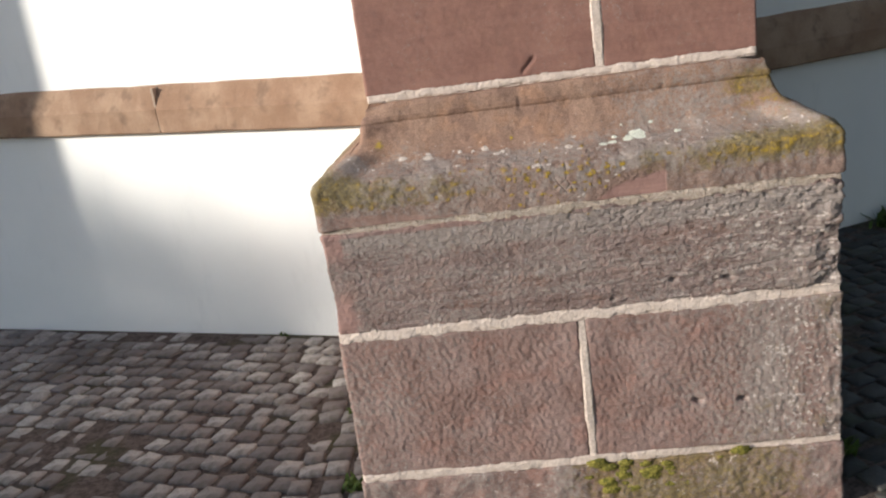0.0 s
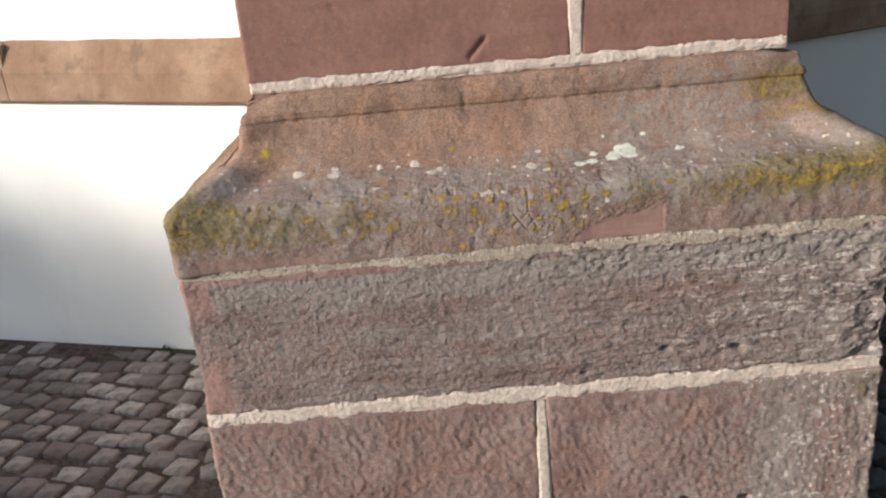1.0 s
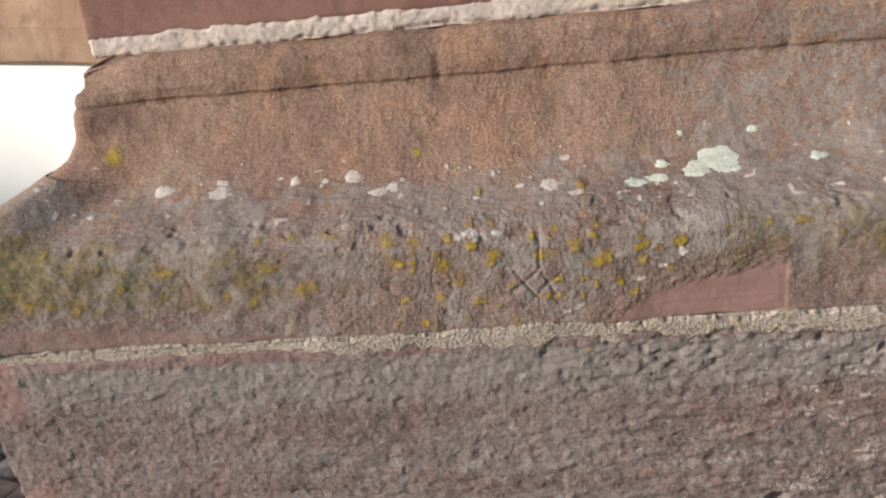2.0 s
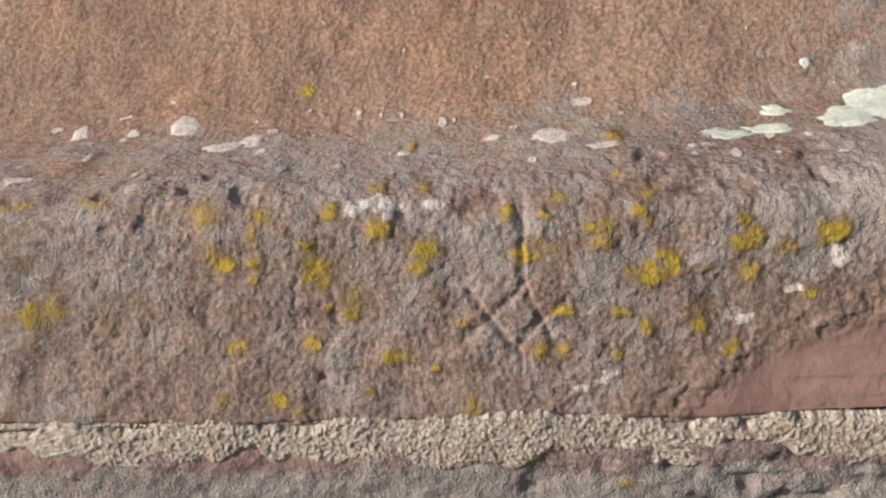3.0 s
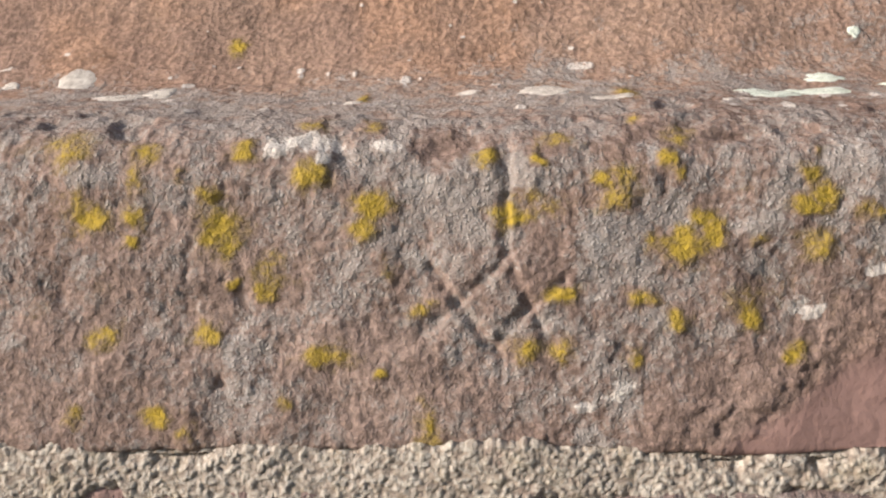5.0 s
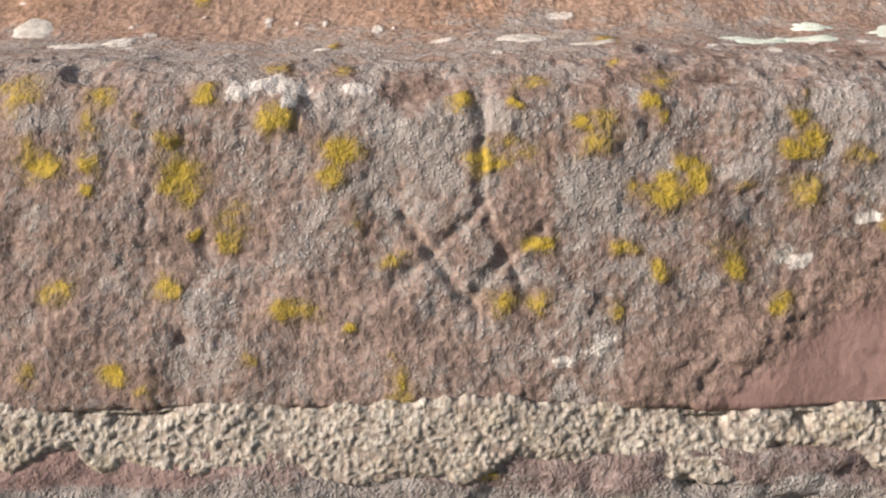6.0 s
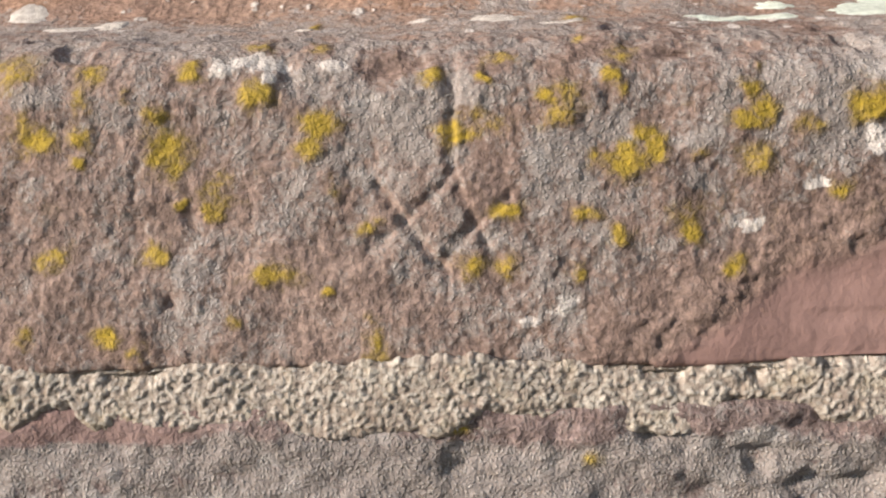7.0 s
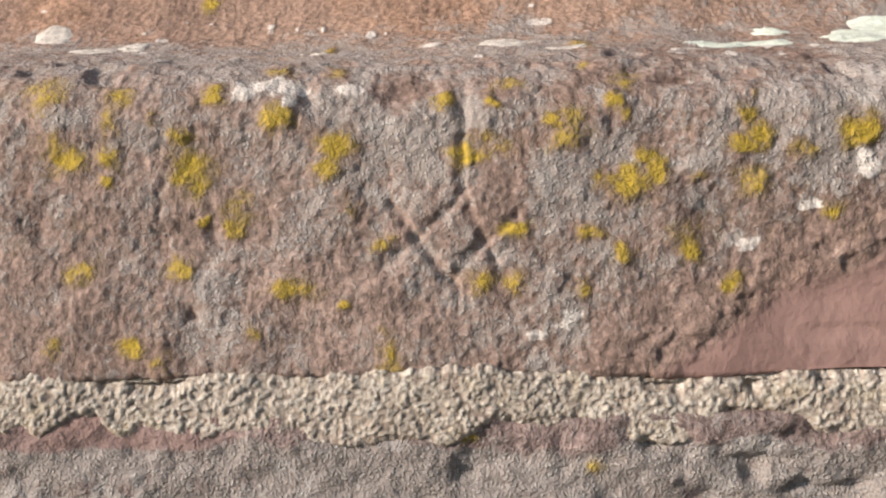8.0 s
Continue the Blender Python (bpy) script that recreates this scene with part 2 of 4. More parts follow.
# ---- building blocks ----
def mesh_of(name, verts, faces, material, masks=None, shade_smooth=False):
    me = bpy.data.meshes.new(name)
    me.from_pydata(verts, [], faces)
    me.update()
    if shade_smooth:
        me.polygons.foreach_set("use_smooth", np.ones(len(me.polygons), dtype=bool))
    for key, values in (masks or {}).items():
        a = me.attributes.new(key, "FLOAT", "POINT")
        full = np.zeros(len(me.vertices), dtype=np.float32)
        full[:len(values)] = values
        a.data.foreach_set("value", full)
    me.materials.append(material)
    return me


def part_mesh(name, me, parent, label=""):
    ob = new(name, me)
    ob.parent = parent
    return tagged(ob, label)


def part(name, bm, material, parent, label=""):
    me = bpy.data.meshes.new(name)
    bm.to_mesh(me)
    bm.free()
    me.materials.append(material)
    return part_mesh(name, me, parent, label)


def rows_of(profile, step):
    """A profile of (z, out) pairs, cut into short lengths."""
    p = np.array(profile, dtype=float)
    zs, os_ = [p[0, 0]], [p[0, 1]]
    for (za, oa), (zb, ob) in zip(p[:-1], p[1:]):
        k = max(1, int(math.ceil(math.hypot(zb - za, ob - oa) / step)))
        for i in range(1, k + 1):
            zs.append(za + (zb - za) * i / k)
            os_.append(oa + (ob - oa) * i / k)
    return np.array(zs), np.array(os_)


def dressed(name, box, profile, step, material, parent, relief, weather, label="", radius=0.006, front=None, side_step=0.02, ends=(True, True)):
    """One dressed stone or bed of mortar. box: left, right, front, back at the profile's zero; the profile goes round front and sides.
    relief and weather give its unevenness and its masks from x, y, z."""
    x0, x1, yf, yb = box
    pz, po = rows_of(profile, step)
    xs = front if front is not None else np.linspace(0, 1, max(2, int((x1 - x0) / step)) + 1)
    ln = max(2, int((yb - yf) / side_step)) if ends[0] else 2
    rn = max(2, int((yb - yf) / side_step)) if ends[1] else 2
    arc = np.radians(np.linspace(0, 90, 6))[1:-1]
    xl, xr, y0 = (x0 - po)[:, None], (x1 + po)[:, None], (yf - po)[:, None]
    s = (np.linspace(0, 1, ln + 1) ** 0.7)[None, :]
    X = [xl + 0 * s]
    Y = [yb + s * (y0 + radius - yb)]
    X.append(xl + radius - radius * np.cos(arc)[None, :])
    Y.append(y0 + radius - radius * np.sin(arc)[None, :])
    X.append(xl + radius + xs[None, :] * (xr - xl - 2 * radius))
    Y.append(y0 + 0 * xs[None, :])
    X.append(xr - radius + radius * np.sin(arc)[None, :])
    Y.append(y0 + radius - radius * np.cos(arc)[None, :])
    s = 1 - (np.linspace(0, 1, rn + 1) ** (1 / 0.7))[None, :]
    X.append(xr + 0 * s)
    Y.append(yb + s * (y0 + radius - yb))
    X, Y = np.concatenate(X, 1), np.concatenate(Y, 1)
    Z = np.repeat(pz[:, None], X.shape[1], 1)
    P = np.stack([X, Y, Z], -1)
    N = np.cross(np.gradient(P, axis=1), np.gradient(P, axis=0))
    N /= np.maximum(np.linalg.norm(N, axis=-1, keepdims=True), 1e-9)
    N[:, 0], N[:, -1] = (-1, 0, 0), (1, 0, 0)
    masks = weather(X, Y, Z)
    P = P + N * relief(X, Y, Z, masks)[..., None]
    r, c = X.shape
    idx = np.arange(r * c).reshape(r, c)
    quads = np.stack([idx[:-1, :-1], idx[:-1, 1:], idx[1:, 1:], idx[1:, :-1]], -1).reshape(-1, 4).tolist()
    quads += [[int(idx[i, -1]), int(idx[i, 0]), int(idx[i + 1, 0]), int(idx[i + 1, -1])] for i in range(r - 1)]
    quads.append([int(v) for v in idx[0][::-1]])
    quads.append([int(v) for v in idx[-1]])
    me = mesh_of(name, P.reshape(-1, 3).tolist(), quads, material, {k: v.reshape(-1) for k, v in masks.items()}, True)
    return part_mesh(name, me, parent, label)


def zeros(X):
    return {k: np.zeros_like(X) for k in ("grey", "yellow", "moss", "pale", "bare")}


def to_stroke(x, z, a, b):
    """Distance of x, z from the stroke a to b."""
    ax, az, bx, bz = *a, *b
    t = np.clip(((x - ax) * (bx - ax) + (z - az) * (bz - az)) / ((bx - ax) ** 2 + (bz - az) ** 2), 0, 1)
    return np.hypot(x - ax - t * (bx - ax), z - az - t * (bz - az))


# ---- ground ----
GX, GY = -0.305, 3.525      # the plaster wall's foot: y = GY + GX * x
HX, HY = 0.46, 3.652        # and the shaded wall's


def ground():
    k = 400.0
    me = mesh_of("ground", [(-k, -k, -0.011), (k, -k, -0.011), (k, k, -0.011), (-k, k, -0.011)], [(0, 1, 2, 3)], SOIL)
    return tagged(new("ground", me), "dark earth with moss between granite setts", "ground", "", "structure")


ground()


# ---- church walls ----
def slab(name, a, b, depth, z0, z1, material, label):
    """An upright wall from a to b; it thickens to the left of that way."""
    a, b = Vector((*a, 0)), Vector((*b, 0))
    d = (b - a).normalized()
    n = Vector((-d.y, d.x, 0)) * depth
    vs = [(*(p.xy), z) for z in (z0, z1) for p in (a, b, b + n, a + n)]
    fs = [(3, 2, 1, 0), (4, 5, 6, 7), (0, 1, 5, 4), (1, 2, 6, 5), (2, 3, 7, 6), (3, 0, 4, 7)]
    return tagged(new(name, mesh_of(name, vs, fs, material)), label, "wall", "", "structure")


CORNER = (-0.166, 3.576)
wall_west = slab("wall_west", (-4.6, GY + GX * -4.6), CORNER, 0.6, -0.05, 4.2, PLASTER, "sunlit white plastered church wall above the setts")
wall_east = slab("wall_east", CORNER, (3.6, HY + HX * 3.6), 0.6, -0.05, 4.2, PLASTER, "white plastered church wall lying in shade")


def string_course(name, wall, a, b, za, zb, high, cuts, label):
    """Sandstone band on a wall from a to b, its foot at za there and zb here; cuts: where its stones meet."""
    course = tagged(new(name), label, "string course", "", "structure")
    a, b = Vector((*a, 0)), Vector((*b, 0))
    d = b - a
    out = Vector((d.y, -d.x, 0)).normalized()
    prof = [(-0.02, 0.002), (0.040, 0.0), (0.048, 0.008), (0.050, 0.06), (0.049, 0.105), (0.043, 0.118), (0.022, high - 0.040), (0.004, high - 0.004), (-0.02, high)]
    edges = [0.0, *cuts, 1.0]
    length = d.length
    for k in range(len(edges) - 1):
        t0, t1 = edges[k] + 0.0025 / length, edges[k + 1] - 0.0025 / length
        cols = max(2, int((t1 - t0) * length / 0.02))
        vs, fs = [], []
        for i in range(cols + 1):
            t = t0 + (t1 - t0) * i / cols
            p = a + d * t
            end = 0.002 if i in (0, cols) else 0.0
            for j, (o, h) in enumerate(prof):
                w = 0.005 * noise.noise(p * 5 + Vector((0, 0, h * 9))) + 0.0025 * noise.noise(p * 25 + Vector((0, 0, h * 30)))
                q = p + out * (o - end + (w if 0 < j < len(prof) - 1 else 0))
                vs.append((q.x, q.y, za + (zb - za) * t + h + 0.7 * w))
        m = len(prof)
        for i in range(cols):
            for j in range(m - 1):
                fs.append((i * m + j, (i + 1) * m + j, (i + 1) * m + j + 1, i * m + j + 1))
            fs.append((i * m + m - 1, (i + 1) * m + m - 1, (i + 1) * m, i * m))
        fs.append(tuple(range(m)))
        fs.append(tuple(cols * m + j for j in reversed(range(m))))
        part_mesh("band_stone", mesh_of("band_stone", vs, fs, BAND), course)
        if k < len(edges) - 2:
            p = a + d * edges[k + 1]
            bm = bmesh.new()
            bmesh.ops.create_cube(bm, size=1, matrix=Matrix.Translation((*(p + out * 0.016).xy, za + (zb - za) * edges[k + 1] + high / 2))
                                  @ Matrix.Rotation(math.atan2(d.y, d.x), 4, "Z") @ Matrix.Diagonal((0.012, 0.056, high - 0.03, 1)))
            for v in bm.verts:
                v.co += 0.002 * noise.noise_vector(v.co * 20)
            part("mortar_joint", bm, MORTAR, course, "pale mortar joint")
    return course


def on_west(x):
    return (x, GY + GX * x)


def on_east(x):
    return (x, HY + HX * x)


string_course("string_course_west", wall_west, on_west(-4.5), on_west(-0.2), 1.12, 0.935, 0.215, [0.25, 0.5, 0.735],
              "weathered sandstone string course on the sunlit wall")
string_course("string_course_east", wall_east, on_east(-0.1), on_east(3.5), 0.875, 0.868, 0.25, [0.29, 0.66],
              "dark sandstone string course on the shaded wall")


# ---- buttress ----
buttress = tagged(new("buttress"), "weathered red sandstone buttress with moulded base and lichen", "buttress")
FACE, SHAFT_Y, BACK = 2.175, 2.33, 3.9
LEFT, RIGHT = -0.303, 0.965
SHAFT_L, SHAFT_R = -0.158, 0.818


def edge_wear(X, Z, z0, z1, k=0.010):
    """Where a stone's bed edges are: 1 at the edge, 0 inside."""
    return np.maximum(1 - smooth(0, k, Z - z0), 1 - smooth(0, k, z1 - Z))


# moulded base stone: nose, ledge, hollow and fillet
PROFILE = [(0.8915, 0.150), (0.8930, 0.1545), (0.897, 0.155), (0.983, 0.155), (0.991, 0.1525), (0.998, 0.147), (1.004, 0.138), (1.009, 0.125),
           (1.0135, 0.112), (1.0185, 0.0985), (1.0245, 0.083), (1.032, 0.068), (1.044, 0.056), (1.065, 0.045), (1.095, 0.034), (1.120, 0.0255), (1.1235, 0.0255),
           (1.127, 0.0285), (1.138, 0.0300), (1.160, 0.027), (1.170, 0.022), (1.1735, 0.014)]
# lichen on the nose: x, z, half width and half height in millimetres
GOLD_HIGH = [(0.362, 1.003, 2.6, 1.5), (0.253, 1.001, 4.1, 2.4), (0.273, 1.001, 3.3, 2.2), (0.375, 0.995, 4.1, 3.0), (0.335, 0.994, 4.1, 1.8), (0.171, 0.992, 7.0, 4.6),
             (0.328, 0.991, 1.7, 2.6), (0.197, 0.990, 4.1, 2.6), (0.230, 0.990, 2.8, 2.2), (0.418, 0.989, 1.5, 1.8), (0.311, 0.988, 3.0, 2.8), (0.370, 0.987, 2.2, 2.6),
             (0.329, 0.986, 1.8, 1.7), (0.195, 0.983, 3.3, 4.1), (0.254, 0.983, 3.3, 3.7), (0.373, 0.983, 1.5, 2.6), (0.211, 0.982, 1.8, 2.6), (0.355, 0.982, 5.9, 4.1),
             (0.415, 0.981, 3.3, 3.3), (0.348, 0.979, 2.8, 2.8), (0.219, 0.977, 3.3, 2.4), (0.452, 0.975, 4.6, 4.1), (0.270, 0.974, 3.7, 3.3)]
GOLD_MIDDLE = [(0.418, 0.974, 3.0, 3.0), (0.174, 0.973, 4.6, 3.7), (0.352, 0.973, 4.6, 2.6), (0.275, 0.972, 4.6, 4.1), (0.327, 0.972, 8.3, 3.3), (0.195, 0.971, 3.7, 3.3),
               (0.413, 0.971, 3.3, 1.8), (0.180, 0.969, 4.6, 3.7), (0.433, 0.969, 4.6, 2.2), (0.318, 0.968, 4.6, 2.6), (0.380, 0.967, 3.3, 2.8), (0.224, 0.965, 4.6, 5.9),
               (0.271, 0.965, 3.7, 2.6), (0.192, 0.962, 1.8, 1.3), (0.385, 0.962, 2.6, 3.7), (0.398, 0.959, 3.3, 1.5), (0.374, 0.958, 6.5, 3.3), (0.417, 0.958, 5.2, 3.7),
               (0.370, 0.956, 4.1, 2.2), (0.242, 0.954, 4.1, 2.6), (0.279, 0.951, 1.8, 3.0), (0.239, 0.949, 3.7, 3.7), (0.229, 0.948, 1.8, 1.3)]
GOLD_LOW = [(0.442, 0.948, 2.6, 1.8), (0.238, 0.944, 2.2, 2.6), (0.335, 0.943, 3.3, 2.2), (0.362, 0.941, 3.3, 2.2), (0.293, 0.940, 2.2, 1.5), (0.395, 0.940, 5.9, 4.6),
            (0.289, 0.938, 2.2, 1.5), (0.395, 0.935, 3.3, 2.2), (0.373, 0.935, 2.6, 2.6), (0.219, 0.930, 3.0, 2.6), (0.183, 0.929, 4.4, 3.0), (0.324, 0.925, 3.7, 2.6),
            (0.335, 0.925, 3.3, 3.0), (0.409, 0.924, 3.0, 3.0), (0.259, 0.923, 5.5, 2.6), (0.358, 0.921, 2.2, 3.0), (0.276, 0.918, 1.5, 1.5), (0.245, 0.907, 1.8, 2.6),
            (0.201, 0.903, 4.1, 2.2), (0.172, 0.903, 2.2, 3.3), (0.291, 0.901, 2.8, 4.4), (0.210, 0.896, 3.3, 3.0), (0.292, 0.895, 4.1, 2.2)]
PALE_SPOTS = [(0.242, 0.992, 4.6, 3.0), (0.253, 0.994, 7.8, 3.3), (0.257, 0.988, 2.8, 2.2), (0.278, 0.993, 4.1, 1.8), (0.354, 0.912, 4.8, 3.0), (0.345, 0.907, 4.4, 2.6),
              (0.454, 0.963, 3.3, 4.8), (0.414, 0.938, 6.3, 2.6), (0.435, 0.950, 4.4, 2.2)]
MARK = [[(0.320, 0.992), (0.3195, 0.980), (0.318, 0.960), (0.321, 0.949), (0.326, 0.939), (0.333, 0.926)], [(0.295, 0.951), (0.304, 0.938), (0.316, 0.924)],
        [(0.291, 0.930), (0.306, 0.943), (0.317, 0.953)], [(0.316, 0.927), (0.325, 0.938), (0.337, 0.947)]]
PITS = [(0.230, 0.943, 0.0042, 0.0048), (0.223, 0.914, 0.0032, 0.0050), (0.167, 0.944, 0.004, 0.005), (0.264, 0.990, 0.003, 0.006), (0.296, 0.993, 0.009, 0.005),
        (0.392, 0.996, 0.009, 0.0022), (0.307, 0.995, 0.004, 0.004), (0.318, 0.986, 0.0035, 0.008)]


BREAK_X, BREAK_Z = [0.368, 0.377, 0.401, 0.412, 0.426, 0.455, 0.552], [0.884, 0.891, 0.902, 0.911, 0.922, 0.931, 0.948]


def mould_weather(X, Y, Z):
    m = zeros(X)
    face = (Y < FACE + 0.05) * 1.0
    wu, wv = X + 0.0022 * vnoise(X * 190, Y * 190, Z * 190), Z + 0.0022 * vnoise(X * 190 + 9, Y * 190, Z * 190)
    for gx, gz, rx, rz in GOLD_HIGH + GOLD_MIDDLE + GOLD_LOW:
        strong = 0.78 + 0.22 * math.sin(gx * 913 + gz * 577)
        m["yellow"] = np.maximum(m["yellow"], strong * np.exp(-((wu - gx) / (rx * 0.00172)) ** 2 - ((wv - gz) / (rz * 0.00172)) ** 2) * face)
    spots = vnoise(X * 75 + 3, Y * 75, Z * 75)
    far = 1 - smooth(0.10, 0.15, X) * (1 - smooth(0.46, 0.50, X))
    m["yellow"] = np.maximum(m["yellow"], 0.58 * smooth(0.30, 0.80, spots) * far * smooth(0.91, 0.94, Z) * (1 - smooth(1.0, 1.02, Z)))
    for gx, gz, r in ((0.197, 1.051, 0.006), (-0.137, 1.070, 0.013), (0.365, 1.018, 0.005), (0.262, 1.019, 0.003)):
        m["yellow"] = np.maximum(m["yellow"], 0.8 * np.exp(-(((X - gx) ** 2 + (Z - gz) ** 2) / r ** 2)))
    ochre = smooth(0.60, 0.76, X) * smooth(0.945, 0.97, Z) * smooth(1.005, 0.985, Z) + 0.8 * smooth(0.66, 0.78, X) * smooth(1.035, 1.07, Z) * smooth(1.16, 1.11, Z)
    m["yellow"] = np.maximum(m["yellow"], 0.74 * ochre * smooth(-0.25, 0.25, fbm(X * 24 + 8, Y * 24, Z * 40, 3)))
    for px, pz, rx, rz in PALE_SPOTS:
        m["pale"] = np.maximum(m["pale"], (1.15 if pz > 0.955 else 0.90) * np.exp(-((wu - px) / (rx * 0.00125)) ** 2 - ((wv - pz) / (rz * 0.00125)) ** 2) * face)
    m["pale"] = np.maximum(m["pale"], 0.85 * smooth(0.62, 0.85, vnoise(X * 105 + 11, Y * 105, Z * 105)) * smooth(1.0, 1.012, Z) * smooth(1.06, 1.03, Z))
    m["pale"] = np.maximum(m["pale"], 0.75 * smooth(0.74, 0.9, vnoise(X * 170 + 4, Y * 170, Z * 170)) * smooth(1.02, 1.03, Z) * smooth(1.12, 1.06, Z))
    # fresh, smooth break at the lower edge, and a worn strip beside it
    ragged = 0.004 * fbm(X * 60, Y * 10, Z * 60, 3)
    top = np.interp(X, BREAK_X, BREAK_Z) + ragged
    m["bare"] = face * smooth(0.004, -0.006, Z - top) * smooth(0.366, 0.385, X) * smooth(0.5545, 0.5515, X)
    low = np.interp(X, [-0.303, -0.155, 0.106], [0.925, 0.918, 0.890]) + ragged
    m["bare"] = np.maximum(m["bare"], 0.35 * face * smooth(0.004, -0.004, Z - low) * smooth(-0.28, -0.26, X))
    blot = fbm(X * 14, Y * 14, Z * 22, 3)
    grey = 0.46 + 0.24 * smooth(0.905, 0.985, Z) + 0.42 * blot + 0.22 * fbm(X * 55, Y * 55, Z * 55, 2)
    grey = grey * (1 - (0.76 + 0.20 * smooth(-0.05, 0.1, X) * smooth(0.45, 0.30, X) - 0.52 * smooth(0.30, 0.62, X)) * smooth(2.238, 2.292, Y + 0.020 * fbm(X * 30, Y * 30, Z * 30, 2)) * smooth(1.0, 1.02, Z))
    red = face * smooth(0.034, 0.012, Z - top) * smooth(0.345, 0.372, X) * smooth(0.5545, 0.5515, X)
    m["mauve"] = smooth(1.03, 0.995, Z)
    for hx, hz, rx, rz in PITS[4:6]:
        grey = grey * (1 - 0.85 * np.exp(-((wu - hx) / rx) ** 2 - ((wv - hz) / (1.5 * rz)) ** 2))
    grey = grey * (1 - 0.75 * face * np.exp(-((wu - 0.331) / 0.009) ** 2 - ((wv - 0.956) / 0.014) ** 2))
    m["grey"] = np.clip(grey, 0, 1) * (1 - m["bare"]) * (1 - 0.8 * red) * (1 - 0.9 * m["yellow"])
    # olive growth at the corners
    corner = smooth(0.05, -0.25, X) * smooth(1.05, 1.0, Z) * smooth(0.90, 0.95, Z) + 1.25 * smooth(0.55, 0.78, X) * smooth(0.92, 0.98, Z) * smooth(1.175, 1.12, Z)
    corner = corner + 0.8 * smooth(-0.17, -0.20, X) * smooth(0.95, 0.99, Z) * smooth(1.12, 1.07, Z)
    corner = corner + 0.9 * smooth(0.72, 0.80, X) * smooth(1.07, 1.10, Z) * smooth(1.17, 1.15, Z)
    band_ = 0.54 * smooth(0.915, 0.94, Z) * smooth(1.02, 0.995, Z)
    m["moss"] = np.clip(0.42 * corner + band_ + 0.34 * fbm(X * 9 + 4, Y * 9, Z * 16, 3), 0, 1) * (1 - m["bare"]) * (1 - 0.45 * smooth(0.12, 0.2, X) * smooth(0.52, 0.45, X))
    return m


def mould_relief(X, Y, Z, m):
    face = smooth(1.015, 1.0, Z)
    rough = 0.6 + 0.4 * face
    d = rough * (0.0022 * fbm(X * 62, Y * 62, Z * 62, 3) + 0.0005 * fbm(X * 260, Y * 260, Z * 260, 2))
    near_, own = grains(X + 0.001 * vnoise(X * 300, Y * 300, Z * 300), Z - Y, 330.0)
    d += (0.35 + 0.65 * face) * 0.0006 * (dome(near_) * (0.3 + 0.7 * own) - 0.4) * smooth(0.25, 0.7, m["grey"] + 0.3 * own)
    d += 0.0002 * vnoise(X * 620, Y * 620, Z * 620)
    d = d * (1 - 0.90 * m["bare"]) + 0.0030 * fbm(X * 18, Y * 18, Z * 18, 2)
    d += 0.0004 * smooth(0.3, 0.7, m["yellow"]) + 0.0006 * m["pale"]
    front = (Y < FACE + 0.02) & (Z < 1.01)
    wx, wz = X + 0.0006 * vnoise(X * 150, Y * 150, Z * 150 + 7), Z + 0.0006 * vnoise(X * 150, Y * 150, Z * 150 + 31)
    for line, deep in zip(MARK, (0.0016, 0.0021, 0.0010, 0.0012)):
        cut_ = np.zeros_like(X)
        for (ax, az), (bx, bz) in zip(line[:-1], line[1:]):
            across = ((wx - ax) * (az - bz) + (wz - az) * (bx - ax)) * (1 if az > bz else -1)
            cut_ = np.maximum(cut_, smooth(np.where(across > 0, 0.0018, 0.0046), 0.0, to_stroke(wx, wz, (ax, az), (bx, bz))))
        d -= np.where(front, deep * cut_, 0)
    for px, pz, rx, rz in PITS:
        d -= np.where(front, (0.0036 if rx > 0.008 else 0.0022) * np.exp(-((wx - px + 0.3 * (wz - pz)) / rx) ** 2 - ((wz - pz) / rz) ** 2), 0)
    # the break: smooth, with a few flat steps, and a scabby rim along its upper edge
    for a, b, drop in (((0.424, 0.9085), (0.558, 0.9125), 0.0004), ((0.430, 0.8995), (0.558, 0.9035), 0.0003), ((0.440, 0.9215), (0.558, 0.931), 0.0002)):
        bed = a[1] + (b[1] - a[1]) * (X - a[0]) / (b[0] - a[0]) + 0.0012 * fbm(X * 70, 0 * X, 0 * X + drop * 1800, 2)
        d -= np.where(front, drop * smooth(bed + 0.0004, bed - 0.0008, Z) * smooth(a[0], a[0] + 0.02, X) * m["bare"], 0)
    d -= np.where(front, 0.0003 * m["bare"], 0)
    over = Z - np.interp(X, BREAK_X, BREAK_Z)
    scab = front * smooth(-0.006, 0.001, over) * smooth(0.024, 0.012, over) * smooth(0.355, 0.38, X) * smooth(0.56, 0.53, X)
    flake = fbm(X * 150 + Z * 60, Y * 9, Z * 230 - X * 60, 3)
    d += scab * (0.0005 * smooth(-0.10, 0.15, flake) + 0.0010 * flake - 0.0001)
    ledge = smooth(0.985, 1.0, Z) * smooth(1.06, 1.03, Z)
    d -= 0.0024 * smooth(0.982, 0.992, Z) * smooth(1.016, 1.008, Z) * smooth(0.30, 0.60, fbm(X * 58 + 7, Y * 58, Z * 95, 2))
    d -= 0.003 * ledge * smooth(0.25, 0.5, X) * smooth(0.75, 0.6, X)
    # worn arrises, a chip in the fillet, broken ends
    d -= 0.003 * smooth(0.3, 0.8, fbm(X * 26, Y * 26, Z * 8 + 5, 2)) * smooth(1.115, 1.125, Z) * smooth(1.145, 1.13, Z)
    d -= 0.0018 * np.exp(-(((X - 0.226) / 0.006) ** 2)) * smooth(1.11, 1.125, Z) * smooth(1.16, 1.14, Z)
